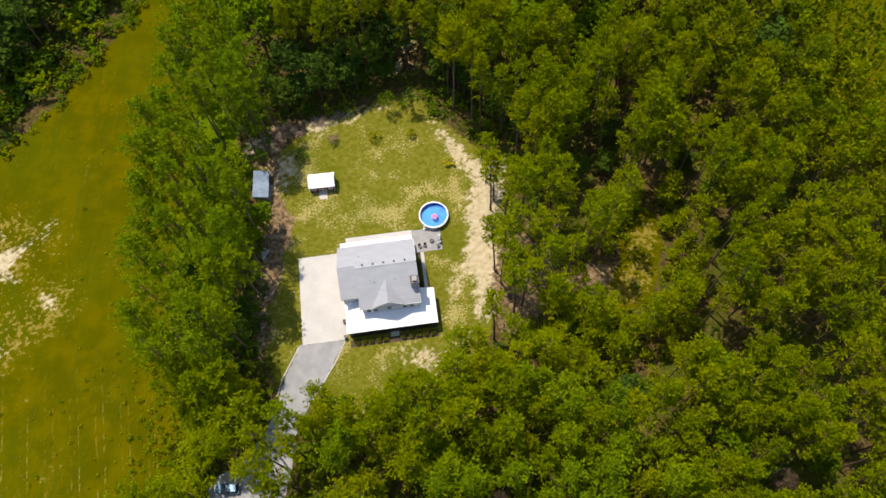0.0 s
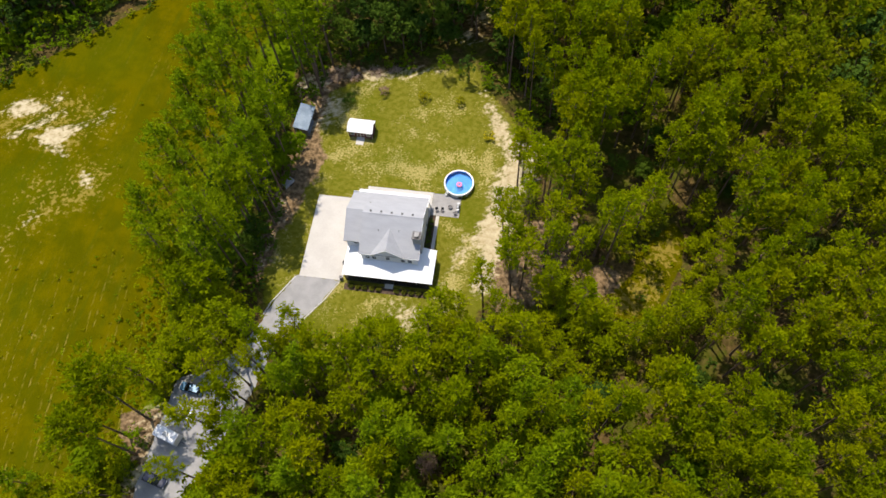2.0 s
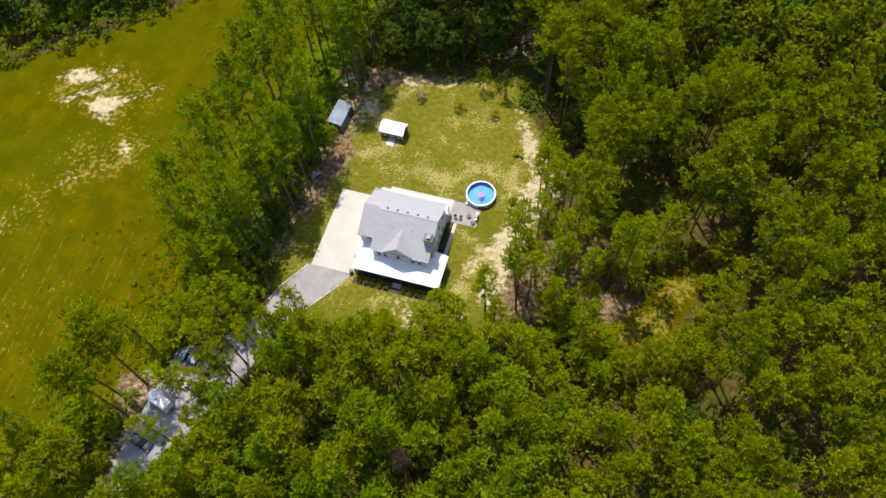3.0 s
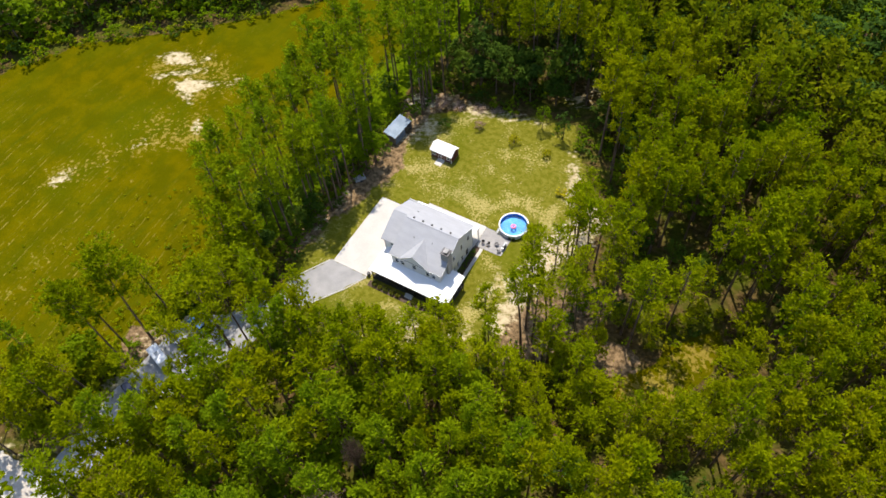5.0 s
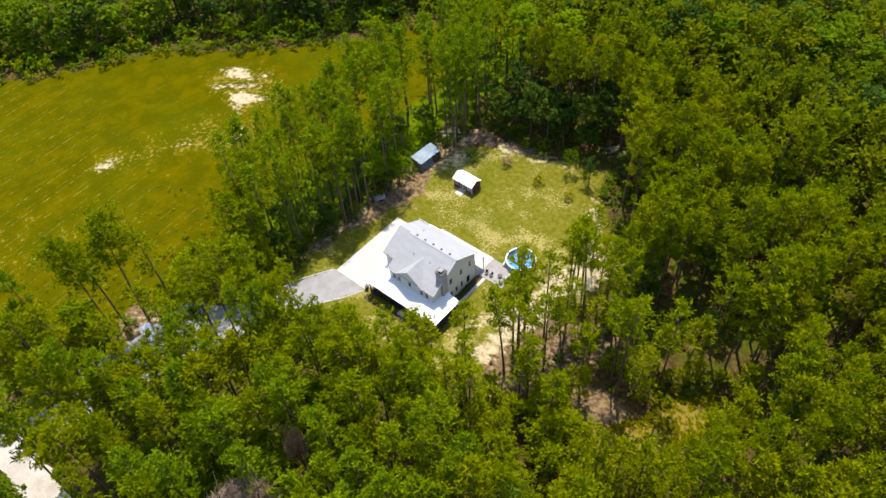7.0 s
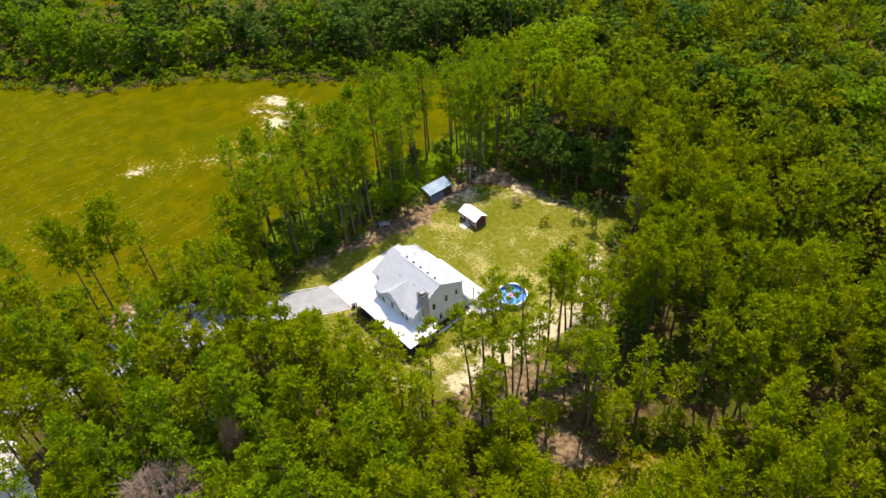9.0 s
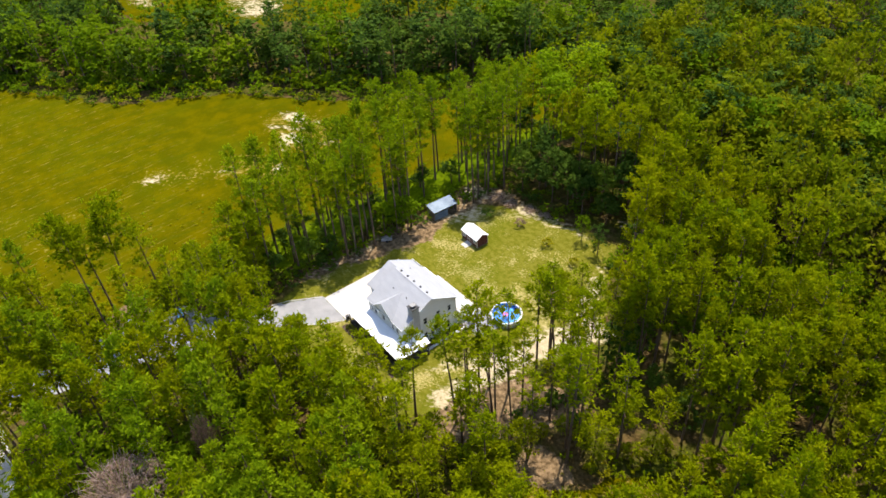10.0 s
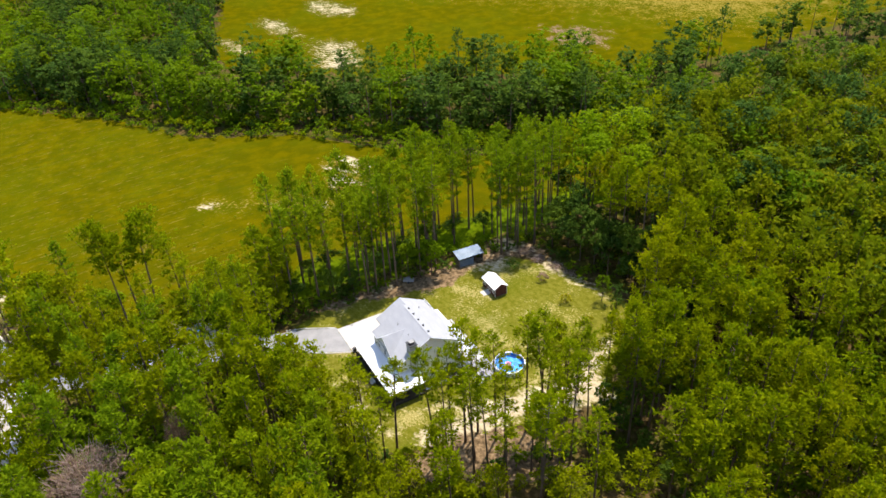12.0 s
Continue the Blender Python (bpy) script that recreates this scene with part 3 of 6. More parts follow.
def wall_panels(bm, length, z0, z1, thick, holes):
    """Boxes that make a wall along x from 0 to length with openings (x0, x1, z0, z1) through it."""
    xs = sorted({0.0, length, *[h[0] for h in holes], *[h[1] for h in holes]})
    for a, b in zip(xs, xs[1:]):
        cuts = sorted((h[2], h[3]) for h in holes if h[0] <= a + 1e-6 and h[1] >= b - 1e-6)
        low = z0
        for c, d in cuts:
            if c > low:
                add_box(bm, a, b, 0, thick, low, c)
            low = d
        if low < z1:
            add_box(bm, a, b, 0, thick, low, z1)
    bmesh.ops.remove_doubles(bm, verts=bm.verts, dist=1e-4)


def place(ob, m):
    ob.matrix_local = m
    return ob


def window(parent, m, x0, x1, z0, z1, thick, name="window"):
    """A framed window with one bar across, set in a wall's opening."""
    w, h = x1 - x0, z1 - z0
    bm = bmesh.new()
    for a in ((-0.09, w + 0.09, -0.035, thick * 0.5, -0.09, 0.05), (-0.09, w + 0.09, -0.035, thick * 0.5, h - 0.05, h + 0.12), (-0.09, 0.05, -0.032, thick * 0.5, 0.05, h - 0.05), (w - 0.05, w + 0.09, -0.032, thick * 0.5, 0.05, h - 0.05)):
        add_box(bm, *a)
    frame_ob = place(part(name, bm, TRIM, parent, "white-framed sash window"), m @ pose(x0, 0, z0))
    part("pane", box(0.05, w - 0.05, 0.05, 0.07, 0.05, h / 2 - 0.03), GLASS, frame_ob)
    part("pane", box(0.05, w - 0.05, 0.05, 0.07, h / 2 + 0.03, h - 0.05), GLASS, frame_ob)
    part("sash_bar", box(0.05, w - 0.05, 0.02, 0.08, h / 2 - 0.03, h / 2 + 0.03), TRIM, frame_ob)
    return frame_ob


def gable(u_or_v, lo, hi, peak_at, z0, z_lo, z_hi, z_peak, thick):
    """A wall slice across y from lo to hi at x from u_or_v to u_or_v + thick, with a gable on top."""
    bm = bmesh.new()
    prof = [(lo, z0), (hi, z0), (hi, z_hi), (peak_at, z_peak), (lo, z_lo)]
    a = [bm.verts.new((u_or_v, y, z)) for y, z in prof]
    b = [bm.verts.new((u_or_v + thick, y, z)) for y, z in prof]
    bm.faces.new(a)
    bm.faces.new(b[::-1])
    for k in range(5):
        bm.faces.new((a[k], b[k], b[(k + 1) % 5], a[(k + 1) % 5]))
    return bm


RIDGE_V, RIDGE_Z, PITCH = 0.3, 11.0, 0.537


def build_house():
    house = thing("house", HOUSE, "two-storey pale grey house with grey shingle roof", "house")
    t = 0.2
    # south wall of the main block, with its windows
    holes = [(0.8, 1.7, 4.95, 6.3), (2.1, 3.0, 4.95, 6.3), (4.9, 5.8, 5.2, 6.6), (8.0, 8.9, 4.95, 6.3), (9.4, 10.3, 4.95, 6.3), (0.9, 2.1, 1.2, 2.8), (2.9, 4.1, 1.2, 2.8), (5.1, 6.2, 0.35, 2.5), (7.4, 8.6, 1.2, 2.8), (9.3, 10.5, 1.2, 2.8)]
    bm = bmesh.new()
    wall_panels(bm, 11.3, 0.0, 7.0, t, holes)
    m = pose(-4.3, -6.9, 0)
    place(part("wall", bm, SIDING, house), m)
    for k, h in enumerate(holes):
        if h[2] < 0.5:
            d = place(part("door", box(h[0], h[1], 0.06, 0.12, h[2], h[3]), DARKMETAL, house, "dark front door"), m)
            part("door_handle", tube((h[1] - 0.12, 0.02, 1.35), (h[1] - 0.12, 0.06, 1.35), 0.04), TRIM, d)
        else:
            window(house, m, *h, t)
    # west wing's south wall
    bm = bmesh.new()
    wing_holes = [(1.5, 2.4, 5.0, 6.4), (1.2, 2.6, 1.1, 2.7)]
    wall_panels(bm, 3.7, 0.0, 7.0, t, wing_holes)
    m = pose(-8.0, -3.9, 0)
    place(part("wall", bm, SIDING, house), m)
    for h in wing_holes:
        window(house, m, *h, t)
    # north wall
    bm = bmesh.new()
    north_holes = [(1.5, 2.6, 4.9, 6.3), (5.0, 6.1, 4.9, 6.3), (9.0, 10.1, 4.9, 6.3), (12.2, 13.3, 4.9, 6.3), (2.0, 3.6, 0.3, 2.5), (6.0, 7.6, 1.0, 2.5), (10.5, 12.1, 1.0, 2.5)]
    wall_panels(bm, 15.0, 0.0, 7.1, t, north_holes)
    m = pose(7.0, 6.45, 0, 0, 0, 180)
    place(part("wall", bm, SIDING, house), m)
    for h in north_holes:
        window(house, m, *h, t)
    # east wall: storeys with openings, gable above
    bm = bmesh.new()
    east_holes = [(0.8, 1.5, 1.0, 2.6), (5.0, 5.8, 0.9, 2.6), (6.6, 7.4, 0.9, 2.6), (8.3, 9.1, 0.9, 2.6), (10.2, 11.3, 0.3, 2.5), (5.0, 5.9, 4.8, 6.5), (8.2, 9.1, 4.8, 6.5), (11.0, 11.8, 4.8, 6.3)]
    wall_panels(bm, 13.15, 0.0, 7.0, t, east_holes)
    m = pose(7.0, -6.7, 0, 0, 0, 90)
    place(part("wall", bm, SIDING, house), m)
    for h in east_holes:
        window(house, m, *h, t)
    part("gable", gable(6.8, -6.7, 6.45, RIDGE_V, 7.0, 7.02, 7.3, 10.72, t), SIDING, house)
    # west wall
    bm = bmesh.new()
    west_holes = [(1.0, 3.6, 0.1, 2.4), (4.4, 7.0, 0.1, 2.4), (2.2, 3.1, 4.8, 6.2), (6.0, 6.9, 4.8, 6.2)]
    wall_panels(bm, 10.3, 0.0, 7.0, t, west_holes)
    m = pose(-8.0, 6.4, 0, 0, 0, -90)
    place(part("wall", bm, SIDING, house), m)
    for h in west_holes:
        if h[2] < 0.5:
            place(part("garage_door", box(h[0], h[1], 0.08, 0.13, h[2], h[3]), TRIM, house, "white garage door"), m)
        else:
            window(house, m, *h, t)
    part("gable", gable(-8.0, -3.9, 6.45, 1.3, 7.0, 7.05, 7.0, 9.85, t), SIDING, house)
    # main roof
    zs = lambda v: RIDGE_Z - abs(v - RIDGE_V) * PITCH
    part("roof", slab([(-4.75, -7.02, zs(-7.02)), (7.45, -7.02, zs(-7.02)), (7.45, RIDGE_V, RIDGE_Z), (-4.75, RIDGE_V, RIDGE_Z)], 0.22), SHINGLE, house)
    part("roof", slab([(7.45, 6.95, zs(6.95)), (-4.75, 6.95, zs(6.95)), (-4.75, RIDGE_V, RIDGE_Z), (7.45, RIDGE_V, RIDGE_Z)], 0.22), SHINGLE, house)
    part("ridge_cap", slab([(-4.8, RIDGE_V - 0.16, RIDGE_Z - 0.03), (7.5, RIDGE_V - 0.16, RIDGE_Z - 0.03), (7.5, RIDGE_V, RIDGE_Z + 0.06), (7.5, RIDGE_V + 0.16, RIDGE_Z - 0.03), (-4.8, RIDGE_V + 0.16, RIDGE_Z - 0.03), (-4.8, RIDGE_V, RIDGE_Z + 0.06)], 0.05), SHINGLE, house)
    # wing roof, its ridge a little further back and lower
    wr, wz = 1.3, 10.1
    part("roof", slab([(-8.35, -4.45, 7.0), (-4.754, -4.45, 7.0), (-4.754, wr, wz), (-8.35, wr, wz)], 0.22), SHINGLE, house)
    part("roof", slab([(-4.754, 6.95, 7.05), (-8.35, 6.95, 7.05), (-8.35, wr, wz), (-4.754, wr, wz)], 0.22), SHINGLE, house)
    bm = gable(-4.74, -6.6, 6.4, RIDGE_V, 6.9, 7.0, 7.2, 10.72, 0.2)
    part("gable", bm, SIDING, house)
    # front gable with its two slopes
    cu, half, peak = 1.05, 3.55, 9.75
    back = -1.9
    for side in (-1, 1):
        cs = [(cu, -7.12, peak), (cu + side * half, -7.12, 6.95), (cu + side * half, -7.0, 6.98), (cu, back, peak)]
        part("gable_roof", slab(cs if side < 0 else cs[::-1], 0.16), SHINGLE, house)
    bm = bmesh.new()
    tri = [(cu - half + 0.45, 7.0), (cu + half - 0.45, 7.0), (cu, peak - 0.3)]
    a = [bm.verts.new((x, -6.92, z)) for x, z in tri]
    b = [bm.verts.new((x, -6.72, z)) for x, z in tri]
    bm.faces.new(a)
    bm.faces.new(b[::-1])
    for k in range(3):
        bm.faces.new((a[k], b[k], b[(k + 1) % 3], a[(k + 1) % 3]))
    part("front_gable", bm, SIDING, house)
    for side in (-1, 1):
        part("barge_board", slab([(cu, -7.16, peak - 0.02), (cu + side * half, -7.16, 6.93), (cu + side * half, -7.12, 6.93), (cu, -7.12, peak - 0.02)], 0.2), TRIM, house)
    # eave boards
    part("fascia", box(-4.75, 7.45, -7.07, -7.02, zs(-7.02) - 0.26, zs(-7.02) - 0.02), TRIM, house)
    part("fascia", box(-8.35, 7.45, 6.95, 7.0, zs(6.95) - 0.28, zs(6.95) - 0.04), TRIM, house)
    for v0, v1 in ((-7.02, RIDGE_V), (6.95, RIDGE_V)):
        part("rake_board", slab([(7.45, v0, zs(v0)), (7.5, v0, zs(v0)), (7.5, v1, zs(v1)), (7.45, v1, zs(v1))], 0.26), TRIM, house)
    # roof vents
    for k in range(5):
        u = -3.2 + k * 2.12
        v = tagged(part("roof_vent", box(u - 0.17, u + 0.17, 0.75, 1.1, zs(0.9) - 0.05, zs(0.9) + 0.28, 0.04), DARKMETAL, house, "small dark roof vent"))
    for u, v in ((-1.2, -2.6), (2.9, -2.4), (-3.9, 3.5)):
        part("vent_pipe", tube((u, v, zs(v) - 0.1), (u, v, zs(v) + 0.4), 0.06), DARKMETAL, house)
    # chimney
    ch = part("chimney", box(5.95, 7.55, -4.3, -2.75, 0.0, 10.7, 0.03), STONE, house, "pale stone chimney")
    part("chimney_cap", box(5.85, 7.65, -4.4, -2.65, 10.7, 10.86, 0.03), DARKMETAL, ch, "dark metal chimney cap")
    for v in (-3.95, -3.25):
        part("flue", tube((6.75, v, 10.86), (6.75, v, 11.25), 0.22, 0.2), DARKMETAL, ch)
    part("chimney_hood", box(6.3, 7.2, -4.05, -3.0, 11.25, 11.32), PAVER, ch, "grey chimney hood")
    # wrap-round front porch
    ze, zw = 3.45, 4.5
    S, E, W = -10.35, 10.35, -8.05
    part("porch_roof", slab([(W, S, ze), (E, S, ze), (7.02, -6.92, zw), (-4.3, -6.92, zw)], 0.14), WHITEMETAL, house, "white metal porch roof")
    part("porch_roof", slab([(E, S, ze), (E, -2.8, ze), (7.02, -2.8, zw), (7.02, -6.92, zw)], 0.14), WHITEMETAL, house, "white metal porch roof")
    part("porch_roof", slab([(W, S, ze), (-4.3, -6.92, zw), (-4.3, -3.92, zw), (W, -3.92, ze + 0.15)], 0.14), WHITEMETAL, house, "white metal porch roof")
    # floor, beams and posts hold the porch's shade in their colour
    part("porch_floor", box(W + 0.3, E - 0.3, S + 0.3, -6.92, 0.0, 0.45, 0.02), SHADEWOOD, house, "porch floor toned dark as in shade")
    part("porch_floor", box(7.02, E - 0.3, -6.918, -2.8, 0.0, 0.45, 0.02), SHADEWOOD, house, "porch floor toned dark as in shade")
    part("porch_beam", box(W + 0.25, E - 0.25, S + 0.3, S + 0.5, 2.95, 3.3), SHADEWOOD, house)
    part("porch_beam", box(E - 0.5, E - 0.3, S + 0.52, -2.9, 2.95, 3.3), SHADEWOOD, house)
    for u in np.linspace(W + 0.4, E - 0.42, 8):
        part("porch_post", box(u - 0.09, u + 0.09, S + 0.31, S + 0.49, 0.45, 2.95, 0.01), SHADEWOOD, house, "porch post toned dark as in shade")
    for v in (-6.9, -3.1):
        part("porch_post", box(E - 0.49, E - 0.31, v - 0.09, v + 0.09, 0.45, 2.95, 0.01), SHADEWOOD, house, "porch post toned dark as in shade")
    bm = bmesh.new()
    for z in (0.62, 1.35):
        add_box(bm, W + 0.4, 0.4, S + 0.37, S + 0.43, z, z + 0.07)
        add_box(bm, 2.2, E - 0.42, S + 0.37, S + 0.43, z, z + 0.07)
    for u in np.arange(W + 0.5, E - 0.5, 0.22):
        if not 0.4 < u < 2.2:
            add_box(bm, u - 0.02, u + 0.02, S + 0.385, S + 0.415, 0.66, 1.38)
    part("porch_railing", bm, DARKMETAL, house)
    for k in range(3):
        part("step", box(0.45, 2.15, S + 0.3 - 0.3 * (k + 1), S + 0.3 - 0.3 * k, 0.0, 0.45 - 0.15 * (k + 0.5)), CONCRETE, house)
    # back porch
    part("porch_roof", slab([(7.05, 9.85, 3.4), (-8.15, 9.85, 3.4), (-8.15, 6.46, 4.4), (7.05, 6.46, 4.4)], 0.14), WHITEMETAL, house, "white metal porch roof")
    part("porch_beam", box(-8.0, 6.9, 9.5, 9.7, 2.85, 3.2), TRIM, house)
    for u in (-7.8, -4.2, -0.6, 3.0, 6.7):
        part("porch_post", box(u - 0.09, u + 0.09, 9.51, 9.69, 0.07, 2.85, 0.01), TRIM, house)
    return house


house = build_house()


# ---- pool ----
def build_pool():
    p = thing("swimming_pool", spot(12.45, 15.05), "round white above-ground pool with blue water", "pool")
    r, n = 3.1, 48
    bm = bmesh.new()
    ring = lambda rad, z: [bm.verts.new((rad * math.cos(2 * math.pi * k / n), rad * math.sin(2 * math.pi * k / n), z)) for k in range(n)]
    rings = [ring(r, 0), ring(r, 1.3), ring(r - 0.05, 1.3), ring(r - 0.05, 0.04)]
    for a, b in zip(rings, rings[1:]):
        for k in range(n):
            bm.faces.new((a[k], a[(k + 1) % n], b[(k + 1) % n], b[k]))
    part("wall", bm, POOLWALL, p)
    bm = bmesh.new()
    rings = [ring(r - 0.055, 1.28), ring(r - 0.06, 0.06)]
    for k in range(n):
        bm.faces.new((rings[0][k], rings[0][(k + 1) % n], rings[1][(k + 1) % n], rings[1][k]))
    bm.faces.new(rings[1])
    part("liner", bm, LINER, p, "bright blue liner")
    bm = bmesh.new()
    bm.faces.new(ring(r - 0.056, 1.25))
    w = part("water", bm, WATER, p, "clear blue water")
    w.visible_shadow = False
    bm = bmesh.new()
    rings = [ring(r - 0.13, 1.3), ring(r - 0.13, 1.36), ring(r + 0.14, 1.36), ring(r + 0.14, 1.28), ring(r - 0.13, 1.3)]
    for a, b in zip(rings, rings[1:]):
        for k in range(n):
            bm.faces.new((a[k], a[(k + 1) % n], b[(k + 1) % n], b[k]))
    bmesh.ops.remove_doubles(bm, verts=bm.verts, dist=1e-4)
    part("top_rail", bm, POOLWALL, p, "white top rail")
    for k in range(14):
        a = 2 * math.pi * k / 14
        post = part("post", box(-0.06, 0.06, -0.07, 0.07, 0, 1.3, 0.01), POOLWALL, p)
        post.matrix_local = pose((r + 0.06) * math.cos(a), (r + 0.06) * math.sin(a), 0, 0, 0, math.degrees(a))
    bm = bmesh.new()
    for s in (-0.25, 0.25):
        add_tube(bm, (s, -r - 0.9, 0.05), (s, -r - 0.05, 1.75), 0.035, 0.035, 6)
        add_tube(bm, (s, -r + 0.6, 0.3), (s, -r - 0.05, 1.75), 0.035, 0.035, 6)
    for k in range(5):
        z = 0.3 + k * 0.27
        add_box(bm, -0.25, 0.25, -r - 0.82 + 0.5 * z * 0.98 - 0.08, -r - 0.82 + 0.5 * z * 0.98 + 0.08, z, z + 0.04)
    lad = part("ladder", bm, POOLWALL, p, "white A-frame pool ladder")
    lad.matrix_local = pose(0, 0, 0, 0, 0, -42)
    return p


build_pool()


def torus(bm, big, small, z, n=20, k=8):
    rows = []
    for i in range(n):
        a = 2 * math.pi * i / n
        rows.append([bm.verts.new(((big + small * math.cos(2 * math.pi * j / k)) * math.cos(a), (big + small * math.cos(2 * math.pi * j / k)) * math.sin(a), z + small * math.sin(2 * math.pi * j / k))) for j in range(k)])
    for i in range(n):
        for j in range(k):
            bm.faces.new((rows[i][j], rows[(i + 1) % n][j], rows[(i + 1) % n][(j + 1) % k], rows[i][(j + 1) % k]))


bm = bmesh.new()
torus(bm, 0.44, 0.2, 1.26)
tagged(part("pool_float", bm, PINKVINYL), "pink inflatable ring floating on the pool", "pool float").matrix_world = spot(12.6, 14.6)


# ---- sheds ----
def build_shed():
    s = thing("garden_shed", pose(4.6, 37.2, 0, 0, 0, 3.0), "dark red garden shed with white metal roof", "shed")
    w, d, e, r = 2.75, 1.6, 2.35, 3.35
    bm = bmesh.new()
    wall_panels(bm, 2 * w, 0.15, e, 0.1, [(2.0, 3.6, 0.2, 2.1), (0.5, 1.3, 0.9, 1.8), (4.2, 5.0, 0.9, 1.8)])
    place(part("wall", bm, BARNRED, s), pose(-w, -d, 0))
    part("wall", box(-w, w, d - 0.1, d, 0.15, e), BARNRED, s)
    for u in (-w, w - 0.1):
        part("gable_wall", gable(u, -d + 0.1, d - 0.1, 0, 0.15, e + 0.04, e + 0.04, r - 0.1, 0.1), BARNRED, s)
    part("floor", box(-w, w, -d, d, 0.0, 0.15), WOOD, s)
    for v in (-1, 1):
        cs = [(-w - 0.2, v * (d + 0.25), e - 0.08), (w + 0.2, v * (d + 0.25), e - 0.08), (w + 0.2, 0, r), (-w - 0.2, 0, r)]
        part("roof", slab(cs if v < 0 else cs[::-1], 0.06), WHITEMETAL, s, "white metal roof")
    for k in range(2):
        door = part("door", box(0.03, 0.77, -0.03, 0.03, 0.2, 2.08), BARNRED, s, "red door with white trim")
        place(door, pose(-w + 2.0 + k * 0.8, -d - 0.0, 0))
        for b in ((0.03, 0.77, -0.05, -0.03, 0.2, 0.3), (0.03, 0.77, -0.05, -0.03, 1.98, 2.08), (0.03, 0.12, -0.05, -0.03, 0.3, 1.98), (0.68, 0.77, -0.05, -0.03, 0.3, 1.98), (0.12, 0.68, -0.05, -0.03, 1.1, 1.2)):
            part("door_trim", box(*b), TRIM, door)
    for x in (0.5, 4.2):
        window(s, pose(-w, -d, 0), x, x + 0.8, 0.9, 1.8, 0.1)
    for u in (-w - 0.01, w - 0.09):
        part("corner_trim", box(u, u + 0.1, -d - 0.02, -d, 0.15, e), TRIM, s)
        part("corner_trim", box(u, u + 0.1, d, d + 0.02, 0.15, e), TRIM, s)
    for u in (-w - 0.02, w):
        part("corner_trim", box(u, u + 0.02, -d, -d + 0.1, 0.15, e), TRIM, s)
        part("corner_trim", box(u, u + 0.02, d - 0.1, d, 0.15, e), TRIM, s)
    part("ramp", slab([(-0.9, -d, 0.16), (-0.9, -d - 1.9, 0.04), (0.9, -d - 1.9, 0.04), (0.9, -d, 0.16)], 0.1), CONCRETE, s, "pale wooden entry ramp")
    return s


build_shed()


def build_lean_to():
    s = thing("open_shed", pose(-8.8, 37.0, 0, 0, 0, 1.0), "open shed with blue-grey sheet metal roof", "shed")
    part("roof", slab([(-1.7, -3.4, 3.0), (1.7, -3.4, 2.4), (1.7, 3.4, 2.4), (-1.7, 3.4, 3.0)], 0.04), BLUEMETAL, s, "blue-grey ribbed metal roof")
    for k in range(12):
        y = -3.2 + k * 0.58
        part("roof_rib", slab([(-1.68, y, 3.03), (1.68, y, 2.43), (1.68, y + 0.05, 2.43), (-1.68, y + 0.05, 3.03)], 0.04), BLUEMETAL, s)
    for x, z in ((-1.5, 2.9), (1.5, 2.38)):
        for y in (-3.2, 0, 3.2):
            part("post", box(x - 0.07, x + 0.07, y - 0.07, y + 0.07, 0, z), WOOD, s)
    part("front_panel", box(1.56, 1.6, -3.12, 0.6, 0.1, 1.9), BLUEMETAL, s, "blue-grey sheet metal panel")
    part("back_wall", box(-1.6, -1.55, -3.12, 3.12, 0.1, 2.75), WOOD, s)
    part("side_wall", box(-1.42, 1.42, 3.22, 3.27, 0.1, 2.3), WOOD, s)
    part("side_wall", box(-1.42, 1.42, -3.27, -3.22, 0.1, 2.3), WOOD, s)
    return s


build_lean_to()


# ---- vehicles ----
def loft(bm, sections):
    """Skin over cross-sections, each (x, half width, low, high, inset of the top)."""
    rows = []
    for x, w, lo, hi, inset in sections:
        rows.append([bm.verts.new(p) for p in ((x, -w, lo), (x, -w, lo + (hi - lo) * 0.6), (x, -w + inset, hi), (x, w - inset, hi), (x, w, lo + (hi - lo) * 0.6), (x, w, lo))])
    for a, b in zip(rows, rows[1:]):
        for k in range(6):
            bm.faces.new((a[k], a[(k + 1) % 6], b[(k + 1) % 6], b[k]))
    bm.faces.new(rows[0])
    bm.faces.new(rows[-1][::-1])


